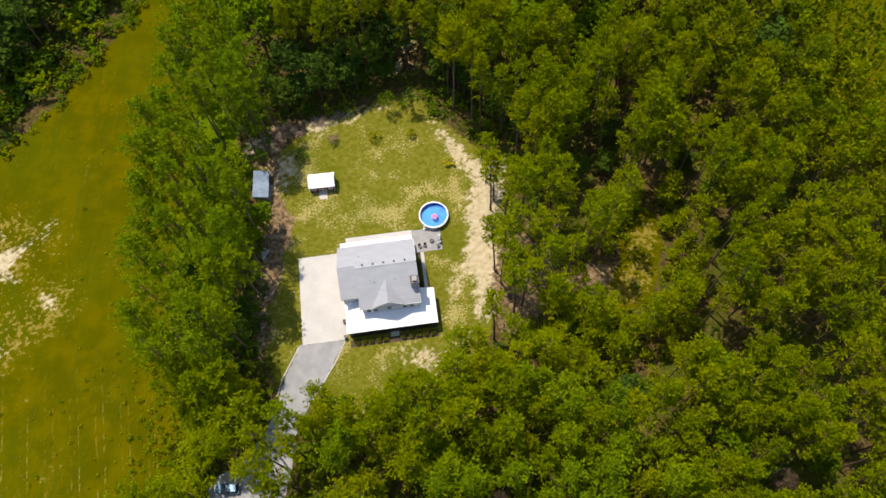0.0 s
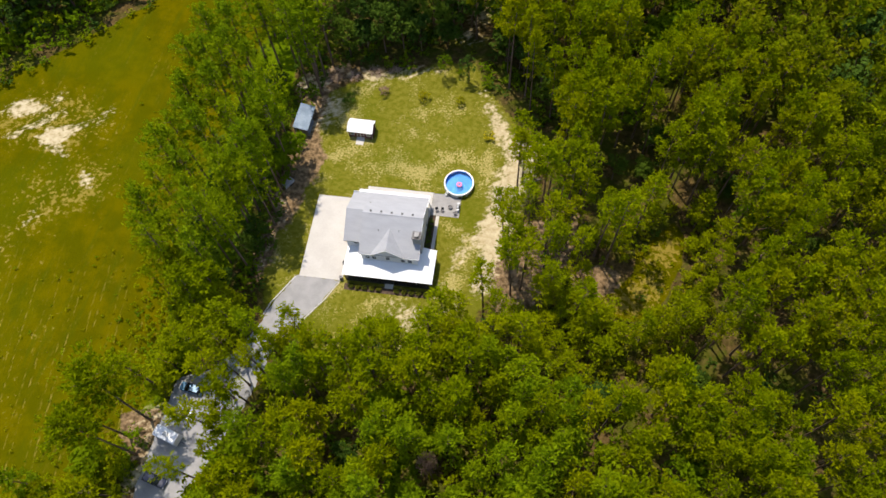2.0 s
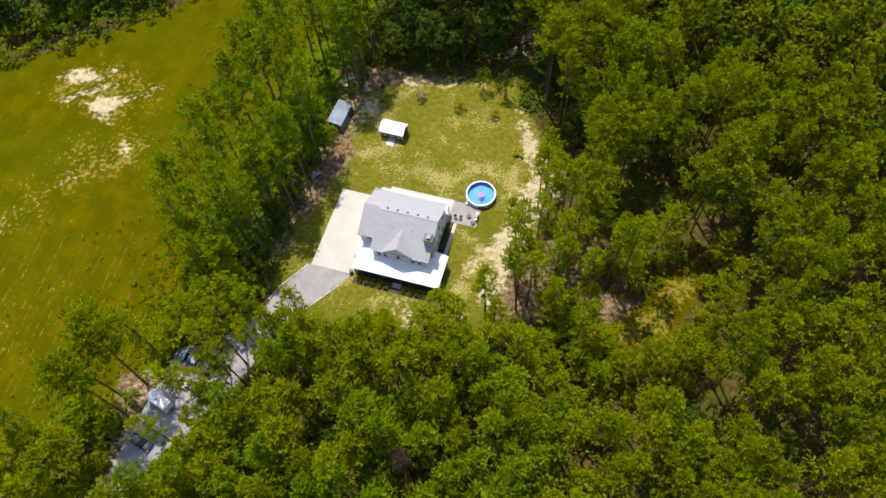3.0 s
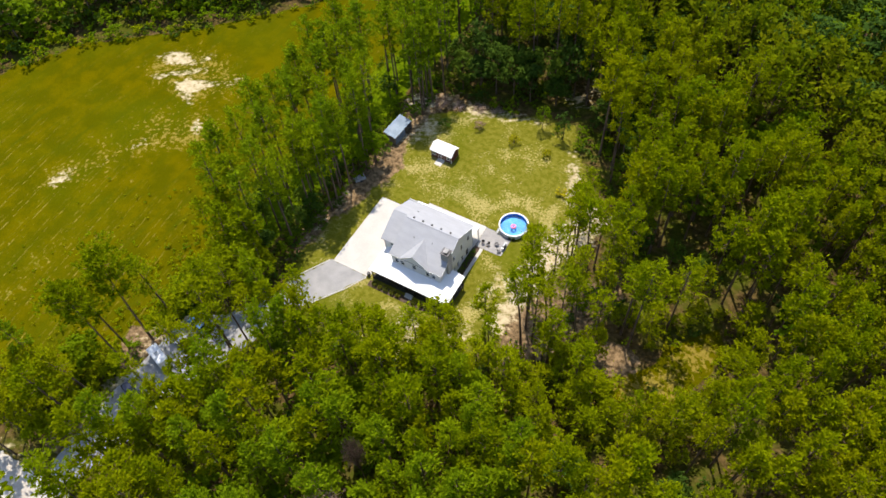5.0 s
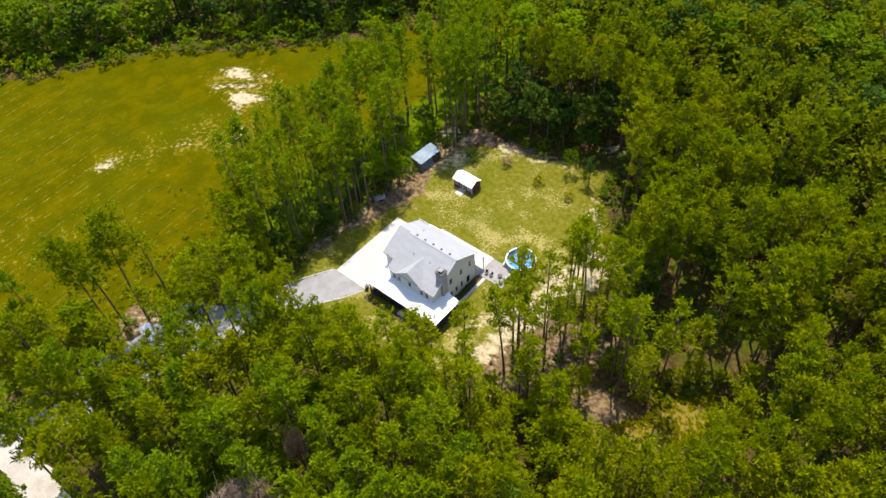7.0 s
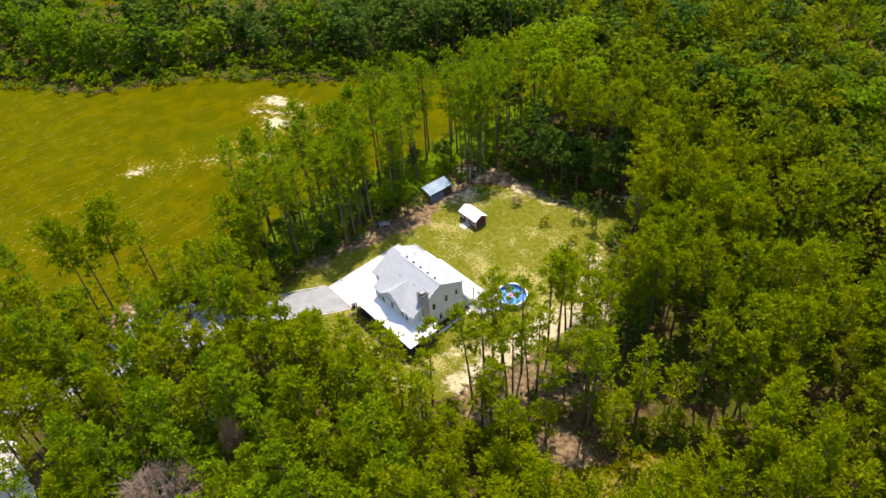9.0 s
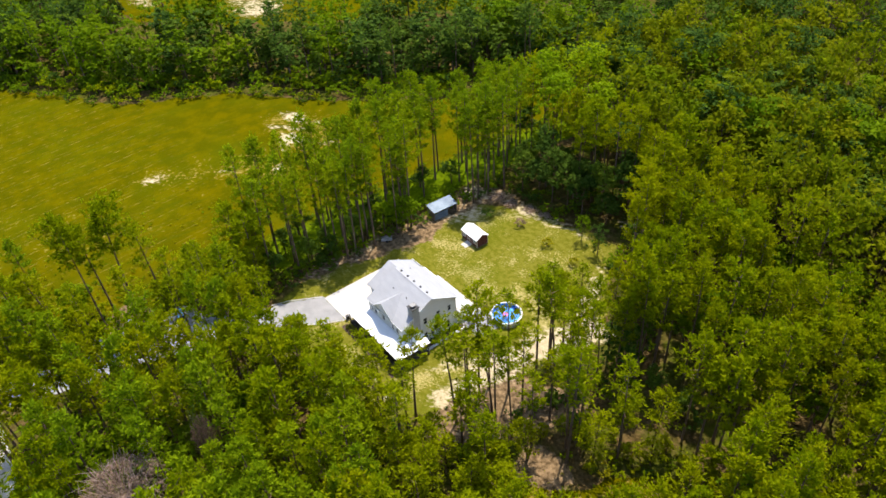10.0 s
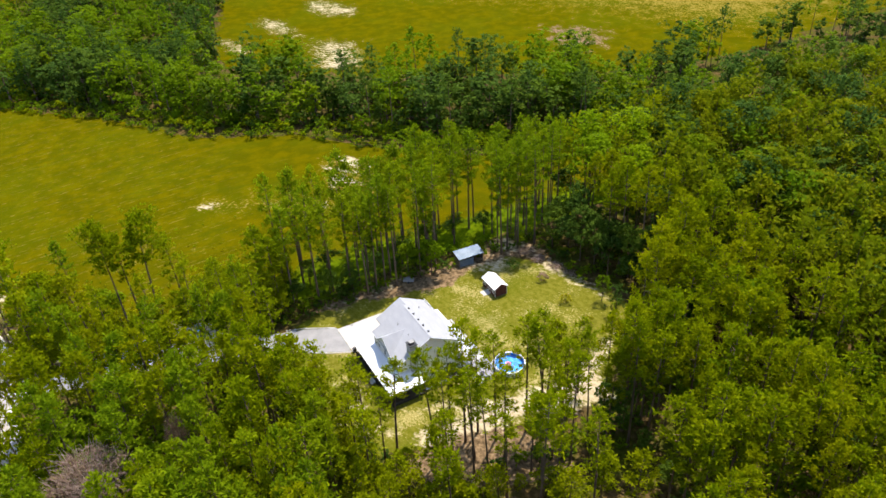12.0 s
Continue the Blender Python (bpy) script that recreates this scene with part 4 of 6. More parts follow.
def build_vehicle(m, paint, name, label, pickup=False):
    c = thing(name, m, label, "car")
    bm = bmesh.new()
    loft(bm, [(-2.3, 0.78, 0.4, 0.8, 0.05), (-2.2, 0.9, 0.3, 1.0, 0.08), (-1.0, 0.93, 0.28, 1.05, 0.08), (0.7, 0.93, 0.28, 1.05, 0.08), (1.9, 0.9, 0.3, 0.95, 0.1), (2.3, 0.8, 0.38, 0.8, 0.1)])
    part("body", bm, paint, c)
    bm = bmesh.new()
    if pickup:
        loft(bm, [(-0.5, 0.82, 1.05, 1.1, 0.02), (-0.35, 0.82, 1.05, 1.7, 0.12), (0.6, 0.82, 1.05, 1.72, 0.12), (1.25, 0.82, 1.03, 1.08, 0.02)])
    else:
        loft(bm, [(-2.15, 0.82, 1.0, 1.08, 0.02), (-1.75, 0.82, 1.03, 1.66, 0.14), (0.1, 0.82, 1.05, 1.72, 0.14), (1.15, 0.82, 1.03, 1.08, 0.02)])
    part("cabin", bm, GLASS, c, "dark glazed cabin")
    if pickup:
        part("roof_panel", box(-0.33, 0.6, -0.68, 0.68, 1.715, 1.75, 0.01), paint, c)
        part("bed", box(-2.15, -0.6, -0.72, 0.72, 1.051, 1.07), DARKMETAL, c, "dark load bed")
    else:
        part("roof_panel", slab([(-1.72, -0.66, 1.70), (0.08, -0.66, 1.76), (0.08, 0.66, 1.76), (-1.72, 0.66, 1.70)], 0.05), paint, c)
    for x in (-1.4, 1.45):
        for s in (-1, 1):
            tyre = part("wheel", tube((x, s * 0.72, 0.34), (x, s * 0.95, 0.34), 0.34, 0.34, 14), RUBBER, c)
            part("rim", tube((x, s * 0.94, 0.34), (x, s * 0.965, 0.34), 0.2, 0.18, 10), SILVERPAINT, tyre)
    for s in (-1, 1):
        part("headlight", box(2.2, 2.32, s * 0.6 - 0.15, s * 0.6 + 0.15, 0.66, 0.8), TRIM, c)
    return c


build_vehicle(pose(-11.9, -27.5, 0.03, 0, 0, 176), BLUEPAINT, "blue_car", "light blue car parked on the gravel drive")
build_vehicle(pose(-11.9, -32.4, 0.03, 0, 0, -3), SILVERPAINT, "pickup_truck", "silver pickup truck parked on the gravel drive", True)
build_vehicle(pose(-12.4, -45.0, 0.03, 0, 0, -10), NAVYPAINT, "dark_car", "dark blue car parked in the tree shade")


def build_trailer():
    c = thing("camper_trailer", pose(-12.7, -37.0, 0.03, 0, 0, -12), "white box trailer beside the gravel drive", "trailer")
    part("box_body", box(-2.4, 2.4, -1.1, 1.1, 0.55, 2.7, 0.12), WHITEPAINT, c)
    part("hatch", box(-0.5, 0.5, -0.4, 0.4, 2.7, 2.82, 0.02), SILVERPAINT, c)
    part("drawbar", box(2.38, 3.4, -0.06, 0.06, 0.5, 0.6), DARKMETAL, c)
    for s in (-1, 1):
        part("wheel", tube((0, s * 0.85, 0.34), (0, s * 1.08, 0.34), 0.34, 0.34, 14), RUBBER, c)
    return c


build_trailer()


# ---- trees ----
def quads_to_mesh(name, verts, faces, mats, mat_index=None, tint=None):
    me = bpy.data.meshes.new(name)
    nv, nf = len(verts), len(faces)
    me.vertices.add(nv)
    me.vertices.foreach_set("co", np.asarray(verts, np.float32).ravel())
    me.loops.add(nf * 4)
    me.loops.foreach_set("vertex_index", np.asarray(faces, np.int32).ravel())
    me.polygons.add(nf)
    me.polygons.foreach_set("loop_start", np.arange(0, nf * 4, 4, dtype=np.int32))
    for mt in mats:
        me.materials.append(mt)
    if mat_index is not None:
        me.polygons.foreach_set("material_index", np.asarray(mat_index, np.int32))
    if tint is not None:
        at = me.attributes.new("tint", "FLOAT", "POINT")
        at.data.foreach_set("value", np.asarray(tint, np.float32))
    me.update(calc_edges=True)
    return me


def wood_tube(points, radii, sides):
    """Vertices and quads of a bent, tapered limb."""
    verts, faces = [], []
    for (x, y, z), r in zip(points, radii):
        for k in range(sides):
            a = 2 * math.pi * k / sides
            verts.append((x + r * math.cos(a), y + r * math.sin(a), z + (0.0 if len(points) > 3 else r * 0.3 * math.sin(a))))
    for i in range(len(points) - 1):
        for k in range(sides):
            a, b = i * sides + k, i * sides + (k + 1) % sides
            faces.append((a, b, b + sides, a + sides))
    return np.array(verts), np.array(faces)


def join(parts_list):
    verts, faces, base = [], [], 0
    for v, f in parts_list:
        verts.append(v)
        faces.append(f + base)
        base += len(v)
    return np.concatenate(verts), np.concatenate(faces)


def leaf_cards(rng, centres, spread, flat, per, size, axis_up=1.0):
    """Small bent four-cornered leaf sprays round each centre, turned outward and up."""
    n = len(centres) * per
    c = np.repeat(centres, per, 0)
    off = rng.normal(size=(n, 3))
    off /= np.linalg.norm(off, axis=1, keepdims=True) + 1e-9
    off *= rng.uniform(0.25, 1.0, (n, 1)) ** 0.5
    pos = c + off * np.repeat(spread, per)[:, None] * np.array([1, 1, flat])
    nrm = off + rng.normal(scale=0.55, size=(n, 3)) + np.array([0, 0, axis_up])
    nrm /= np.linalg.norm(nrm, axis=1, keepdims=True)
    side = np.cross(nrm, rng.normal(size=(n, 3)))
    side /= np.linalg.norm(side, axis=1, keepdims=True)
    other = np.cross(nrm, side)
    s = size * rng.uniform(0.6, 1.3, (n, 1))
    bend = nrm * s * rng.uniform(-0.35, 0.1, (n, 1))
    quad = np.stack([pos - side * s, pos - other * s * 0.55 + bend * 0.3, pos + side * s + bend, pos + other * s * 0.55], 1)
    return quad.reshape(-1, 3), np.arange(n * 4).reshape(-1, 4)


def needle_tufts(rng, centres, ways, per, length, width):
    """Sprays of long narrow needle bundles that fan out from each centre along its twig."""
    n = len(centres) * per
    d = np.repeat(ways, per, 0) * 0.8 + rng.normal(scale=0.62, size=(n, 3)) + np.array([0, 0, 0.25])
    d /= np.linalg.norm(d, axis=1, keepdims=True)
    side = np.cross(d, rng.normal(size=(n, 3)) + np.array([0, 0, 0.9]))
    side /= np.linalg.norm(side, axis=1, keepdims=True)
    ln = length * rng.uniform(0.6, 1.35, (n, 1))
    root = np.repeat(centres, per, 0) + rng.normal(scale=length * 0.34, size=(n, 3)) - d * ln * 0.25
    droop = np.zeros((n, 3))
    droop[:, 2] = -ln[:, 0] * rng.uniform(0.0, 0.18, n)
    w = side * width * rng.uniform(0.7, 1.25, (n, 1))
    quad = np.stack([root, root + d * ln * 0.55 + w, root + d * ln + droop, root + d * ln * 0.55 - w], 1)
    return quad.reshape(-1, 3), np.arange(n * 4).reshape(-1, 4)


def pine(seed, height, crown_share, radius, limbs, tufts, per, length, width, wood_limbs=14, sides=6):
    """A straight, bare-stemmed pine: limbs spiral up the crown, each ending in several tufts of needles."""
    rng = np.random.default_rng(seed)
    lean = rng.normal(scale=0.018, size=2) * height
    base = height * (1 - crown_share)
    hs = [0, height * 0.12, height * 0.4, height * 0.7, height * 0.97]
    path = [(lean[0] * (h / height) ** 1.5, lean[1] * (h / height) ** 1.5, h) for h in hs]
    r0 = 0.0074 * height
    wood = [wood_tube(path, [r0 * 1.3, r0, r0 * 0.8, r0 * 0.5, r0 * 0.12], sides)]
    s = (np.arange(limbs) + rng.uniform(0, 1, limbs)) / limbs
    az = np.arange(limbs) * 2.4 + rng.uniform(-0.45, 0.45, limbs)
    heavy = rng.uniform(0, 6.28)
    reach = radius * np.interp(s, [0, 0.12, 0.38, 0.7, 1], [0.55, 0.9, 1.0, 0.74, 0.24]) * rng.uniform(0.62, 1.2, limbs) * (1 + 0.26 * np.cos(az - heavy))
    rise = np.interp(s, [0, 1], [0.08, 1.0]) + rng.normal(scale=0.14, size=limbs)
    cen, ways, ends = [], [], []
    for i in range(limbs):
        z0 = base + s[i] * height * crown_share * 0.9
        k = (z0 / height) ** 1.5
        a = np.array([lean[0] * k, lean[1] * k, z0])
        out = np.array([math.cos(az[i]), math.sin(az[i]), rise[i]])
        across = np.array([-math.sin(az[i]), math.cos(az[i]), 0])
        ends.append((a, a + out * reach[i] * 0.5 - np.array([0, 0, 0.12 * reach[i]]), a + out * reach[i]))
        for j in range(tufts):
            u = 1.0 if j == 0 else rng.uniform(0.38, 1.0)
            swing = 0.0 if j == 0 else rng.normal(scale=0.3) * reach[i] * u
            cen.append(a + out * reach[i] * u + across * swing + np.array([0, 0, rng.normal(scale=0.12)]))
            w = out + across * (0.0 if j == 0 else 1.6 * swing / max(reach[i], 0.3)) + np.array([0, 0, 0.25])
            ways.append(w / np.linalg.norm(w))
    for j in range(3):
        cen.append(np.array([lean[0], lean[1], height * (1 - 0.02 * j)]))
        ways.append(np.array([0, 0, 1.0]))
    for i in rng.choice(limbs, min(wood_limbs, limbs), False):
        wood.append(wood_tube([tuple(q) for q in ends[i]], [r0 * 0.28, r0 * 0.18, r0 * 0.06], 3))
    for i in range(3):
        zt = base * rng.uniform(0.6, 0.98)
        a = rng.uniform(0, 6.3)
        kt = (zt / height) ** 1.5
        x0, y0 = lean[0] * kt, lean[1] * kt
        wood.append(wood_tube([(x0, y0, zt), (x0 + math.cos(a) * 0.5, y0 + math.sin(a) * 0.5, zt + 0.1), (x0 + math.cos(a) * 1.1, y0 + math.sin(a) * 1.1, zt + 0.05)], [r0 * 0.18, r0 * 0.12, r0 * 0.03], 3))
    return join(wood), needle_tufts(rng, np.array(cen), np.array(ways), per, length, width)


def broadleaf(seed, height, radius, clusters, per, size, low=0.15, limbs=9, sides=6, lobes=0):
    """A spreading tree whose crown is made of several leafy lobes of unlike size."""
    rng = np.random.default_rng(seed)
    r0 = 0.014 * height
    top = height * 0.6
    wood = [wood_tube([(0, 0, 0), (0.05, 0.02, height * 0.1), (0.1, 0.0, height * 0.3), (0.15, 0.1, top)], [r0 * 1.3, r0, r0 * 0.8, r0 * 0.3], sides)]
    d = rng.normal(size=(clusters, 3))
    d /= np.linalg.norm(d, axis=1, keepdims=True)
    d[:, 2] = np.abs(d[:, 2]) * np.where(rng.uniform(size=clusters) < 0.22, -0.7, 1)
    mid = height * (low + 1) / 2
    half = np.array([radius, radius, height * (1 - low) / 2])
    if lobes:
        ld = rng.normal(size=(lobes, 3))
        ld /= np.linalg.norm(ld, axis=1, keepdims=True)
        ld[:, 2] = np.where(rng.uniform(size=lobes) < 0.7, np.abs(ld[:, 2]), ld[:, 2])
        ld[0] = (0, 0, 0.9)
        if low < 0.1:
            ld[:, 2] = np.linspace(-0.95, 1.1, lobes)
        lc = ld * half * rng.uniform(0.5, 0.72, (lobes, 1))
        lr = rng.uniform(0.55, 0.8, lobes) if low < 0.1 else rng.uniform(0.32, 0.5, lobes)
        own = rng.integers(0, lobes, clusters)
        cen = lc[own] + d * np.minimum(half, half.mean()) * lr[own][:, None] * rng.uniform(0.75, 1.0, (clusters, 1)) + np.array([0, 0, mid])
        spread = radius * (rng.uniform(0.2, 0.3, clusters) if low < 0.1 else rng.uniform(0.13, 0.2, clusters))
    else:
        lump = 1 + 0.22 * np.sin(3 * np.arctan2(d[:, 1], d[:, 0]) + rng.uniform(0, 6))
        f = rng.uniform(0.55, 1.0, clusters) ** 0.5
        cen = d * half[None] * (lump * f)[:, None] * 0.86 + np.array([0, 0, mid])
        spread = radius * rng.uniform(0.22, 0.36, clusters)
    for i in rng.choice(clusters, min(limbs, clusters), False):
        zt = height * rng.uniform(0.18, 0.5)
        a = np.array([0.1, 0, zt])
        wood.append(wood_tube([tuple(a), tuple(a * 0.5 + cen[i] * 0.5 + np.array([0, 0, -0.2])), tuple(cen[i])], [r0 * 0.4, r0 * 0.25, r0 * 0.06], 3))
    leaves = leaf_cards(rng, cen, spread, 0.8, per, size)
    return join(wood), leaves


def bare_tree(seed, height, radius, twigs):
    rng = np.random.default_rng(seed)
    r0 = 0.013 * height
    wood = [wood_tube([(0, 0, 0), (0.1, 0, height * 0.2), (0.1, 0.1, height * 0.5), (0, 0, height * 0.8)], [r0 * 1.3, r0, r0 * 0.8, r0 * 0.3], 6)]
    for i in range(twigs):
        a, up = rng.uniform(0, 6.3), rng.uniform(0.05, 1) ** 0.7
        z0 = height * rng.uniform(0.45, 0.8)
        end = np.array([radius * math.cos(a) * math.sqrt(1 - up * up * 0.8), radius * math.sin(a) * math.sqrt(1 - up * up * 0.8), height * (0.66 + 0.34 * up)])
        start = np.array([0, 0, z0])
        mid = start * 0.5 + end * 0.5 + rng.normal(scale=0.3, size=3)
        wood.append(wood_tube([tuple(start), tuple(mid), tuple(end)], [r0 * 0.28, r0 * 0.14, r0 * 0.05], 3))
        for j in range(3):
            q = mid + (end - mid) * rng.uniform(0, 1) 
            e = q + rng.normal(scale=radius * 0.2, size=3) + np.array([0, 0, radius * 0.12])
            wood.append(wood_tube([tuple(q), tuple((q + e) / 2 + 0.05), tuple(e)], [r0 * 0.14, r0 * 0.09, r0 * 0.03], 3))
    return join(wood)


def tree_thing(name, made, leaf_mat, bark, label, category, group):
    (wv, wf), (lv, lf) = made
    root = new(name)
    root.empty_display_size = 0.5
    for pname, v, f, mt in (("trunk", wv, wf, bark), ("crown", lv, lf, leaf_mat)):
        ob = new(pname, quads_to_mesh(pname, v, f, [mt]))
        ob.parent = root
    return tagged(root, label, category, group)


def scatter(rng, poly, spacing, tries, taken=None):
    """Points in the polygon no closer to each other than the spacing."""
    xs, ys = [p[0] for p in poly], [p[1] for p in poly]
    cell = {}
    out = []
    px = rng.uniform(min(xs), max(xs), tries)
    py = rng.uniform(min(ys), max(ys), tries)
    ok = inside(poly, px, py)
    for x, y in zip(px[ok], py[ok]):
        i, j = int(x // spacing), int(y // spacing)
        if all((x - a) ** 2 + (y - b) ** 2 >= spacing * spacing for di in (-1, 0, 1) for dj in (-1, 0, 1) for a, b in cell.get((i + di, j + dj), ())):
            cell.setdefault((i, j), []).append((x, y))
            out.append((x, y))
    return np.array(out)


NEAR_PINES = [pine(11 + k, h, cs, r, 25, 7, 6, 0.75, 0.146) for k, (h, cs, r) in enumerate(((27, 0.46, 2.9), (28, 0.42, 2.6), (26, 0.48, 3.1), (28, 0.40, 2.7), (25.5, 0.50, 2.8), (27, 0.46, 3.4)))]
STRIP_PINES = [pine(18 + k, h, cs, r, 24, 7, 6, 0.75, 0.14) for k, (h, cs, r) in enumerate(((29, 0.48, 3.0), (30, 0.43, 2.8), (28, 0.50, 3.2)))]
WIDE_PINES = [pine(76 + k, 29, cs, r, 44, 9, 7, 0.8, 0.15) for k, (cs, r) in enumerate(((0.34, 4.5), (0.38, 4.2)))]
SLIM_PINES = [pine(25 + k, h, cs, r, 19, 6, 6, 0.7, 0.12) for k, (h, cs, r) in enumerate(((25, 0.40, 2.1), (25, 0.36, 1.9), (25, 0.44, 2.3)))]
YOUNG_PINES = [pine(28 + k, h, cs, r, 22, 6, 6, 0.7, 0.125, 12, 5) for k, (h, cs, r) in enumerate(((16, 0.62, 2.4), (15, 0.58, 2.1), (17, 0.66, 2.7)))]
MID_PINES = [pine(31 + k, h, cs, r, 22, 6, 4, 0.95, 0.2, 4, 4) for k, (h, cs, r) in enumerate(((27, 0.46, 2.9), (28, 0.42, 2.7), (26, 0.48, 3.1), (25, 0.50, 2.8), (27, 0.46, 3.4)))]
FAR_PINES = [pine(37 + k, h, cs, r, 17, 5, 2, 1.35, 0.36, 0, 3) for k, (h, cs, r) in enumerate(((26, 0.46, 3.0), (27, 0.44, 3.2), (25, 0.48, 3.5)))]
BROADS = [broadleaf(51 + k, h, r, 110, 9, 0.36, 0.2, 9, 6, n) for k, (h, r, n) in enumerate(((12, 4.0, 9), (10, 3.6, 8), (15, 4.6, 11)))]
TALL_BROADS = [broadleaf(45 + k, h, r, 150, 9, 0.44, 0.25, 9, 6, n) for k, (h, r, n) in enumerate(((28, 7.4, 15), (26, 6.6, 14)))]
FAR_BROADS = [broadleaf(55 + k, h, r, 76, 6, 0.54, 0.3, 2, 4, n) for k, (h, r, n) in enumerate(((24, 5.2, 10), (21, 4.6, 9), (26, 6.2, 12)))]
HEDGE_TREES = [broadleaf(85 + k, h, r, 64, 5, 0.62, 0.04, 3, 4, n) for k, (h, r, n) in enumerate(((17, 3.2, 11), (21, 3.4, 13), (12, 3.6, 9), (19, 2.4, 12)))]
SAPLINGS = [broadleaf(91 + k, h, r, 34, 13, 0.26, 0.12, 5, 5) for k, (h, r) in enumerate(((6.5, 2.3), (5.0, 2.0), (8.0, 2.6)))]
SHRUBS = [broadleaf(61 + k, h, r, 10, 5, 0.3, 0.05, 1, 3) for k, (h, r) in enumerate(((2.0, 1.2), (1.5, 1.1), (2.6, 1.4)))]


# slender pines round the mulch bed and the front lawn: x, y and height
BED_PINES = [
    (42.6, 11.0, 27.8), (41.5, 14.1, 22.8), (44.7, 16.1, 26.2), (49.9, 15.1, 21.6), (44.7, 4.4, 26.0), (46.5, 5.8, 24.5), (43.9, 7.8, 25.0), (46.7, 10.8, 20.5), (54.0, 18.0, 18.2), (52.8, 22.9, 24.7), (47.8, 24.3, 27.6), (44.6, 25.6, 27.9), (45.5, 21.9, 26.6), (40.2, -1.2, 22.4), (33.7, -5.6, 19.4),
    (56.5, 11.9, 19.4), (60.1, 16.5, 26.9), (62.4, 14.7, 28.6), (51.3, 26.1, 25.2), (60.4, 18.8, 20.8),
]
BED_PINES += [
    (50.2, 9.0, 25.0), (50.7, 1.6, 16.0), (53.0, 10.4, 24.0), (56.0, 22.1, 22.0), (48.6, 27.4, 22.0), (53.4, 29.6, 26.0), (41.4, 35.7, 18.3), (54.8, 25.4, 25.0), (41.8, 28.5, 20.0), (42.6, 31.0, 18.5),
]
FRONT_YARD_PINES = [
    (42.7, -4.2, 20.5), (46.6, -6.9, 19.6), (48.1, -8.5, 23.0), (51.2, 3.2, 19.0), (57.5, 1.5, 20.0), (32.1, -10.8, 24.2), (27.2, -15.6, 24.7), (25.0, -13.6, 22.9), (7.6, -13.8, 20.0), (36.6, -5.4, 20.0), (20.9, -13.3, 20.0), (67.1, 21.5, 27.1), (43.5, -9.0, 22.0), (38.5, -8.5, 18.5),
]
DRIVE_PINES = [(-3.4, -21.0, 23.0), (-3.2, -27.5, 24.0), (-3.6, -34.0, 23.0), (-16.6, -29.0, 22.0), (-3.0, -43.5, 24.0), (-8.6, -21.4, 18.5), (-5.8, -14.6, 17.0), (2.6, -22.6, 20.0), (1.6, -28.6, 20.0), (-1.2, -24.4, 21.0), (-0.6, -33.0, 20.0)]
# lower full-crowned pines between the mulch bed, the front lawn and the drive
LOW_PINES = [(40.5, -9.5, 11.0), (44.5, -10.5, 12.0), (48.5, -4.5, 9.5), (52.5, -3.0, 10.5), (50.0, -7.5, 12.5), (54.5, -7.0, 13.0), (55.0, 1.0, 9.0), (58.0, 4.5, 8.5), (59.5, -3.0, 11.0), (46.0, -1.5, 8.0), (53.0, 4.5, 8.0), (57.0, -10.5, 13.5), (61.5, 0.5, 9.0), (63.5, -6.0, 11.5), (52.0, -11.0, 14.0), (36.0, -9.5, 11.5)]
LOW_PINES += [(56.8, 4.0, 9.0), (57.9, 9.7, 10.0), (64.5, 18.6, 12.0), (64.9, 24.5, 14.0), (68.6, 28.2, 15.0), (62.5, 2.0, 9.0), (79.5, 27.0, 14.0), (72.0, 0.4, 16.0), (75.6, 1.0, 19.5), (79.6, 7.0, 19.0), (70.0, -2.5, 17.0), (81.5, 12.5, 20.0), (66.0, -2.0, 12.0), (81.5, 19.5, 17.0), (77.6, 3.6, 15.0)]
LOW_PINES += [(0.5, -34.8, 19.5), (1.2, -46.8, 16.0), (0.2, -38.6, 17.5), (-0.5, -50.0, 15.0), (-0.5, -30.0, 18.0), (-2.2, -52.5, 15.0), (31.0, -7.8, 10.0), (22.5, -10.8, 9.0), (18.0, -14.5, 13.0)]
SLIM_SPOTS = BED_PINES + FRONT_YARD_PINES + DRIVE_PINES
# full pines at the field's south-east corner and before the front lawn
WIDE_SPOTS = [(-17.6, -34.8, 29.5), (-17.8, -41.4, 29.5)]
TALL_WEST = [(-20.2, -38.7, 25.4), (-25.9, -52.5, 14.5), (-14.3, -13.1, 22.0), (-30.5, -55.5, 14.0), (-33.5, -60.0, 14.0), (-13.4, -21.0, 16.0), (-9.8, -18.2, 16.0), (-10.2, -9.4, 20.0), (-18.6, -49.4, 20.0), (-18.0, -54.4, 21.0), (-19.2, -58.6, 18.0)]
# full pines on the inner side of the drive, where it meets the road
ROAD_PINES = [(4.1, -57.3, 22.0), (4.9, -53.4, 23.0), (7.6, -50.6, 23.0), (12.4, -48.7, 24.0), (8.9, -60.3, 23.0), (7.2, -42.0, 22.5), (9.0, -55.6, 24.0), (13.0, -54.0, 23.0), (10.6, -45.4, 24.0), (2.2, -49.6, 17.0), (12.0, -33.0, 23.0), (16.5, -31.0, 24.0), (10.2, -36.8, 23.0)]
FRONT_PINES = [(36.2, -12.3, 24.0), (39.6, -13.6, 25.0), (9.0, -17.6, 23.0), (13.4, -19.4, 25.0), (15.9, -22.4, 27.5), (18.9, -19.2, 24.0), (22.6, -18.4, 25.0), (25.4, -21.2, 26.9), (29.4, -19.4, 25.0), (31.4, -16.2, 24.0), (35.4, -16.6, 25.5), (41.0, -17.5, 26.0), (6.0, -20.5, 23.0)]
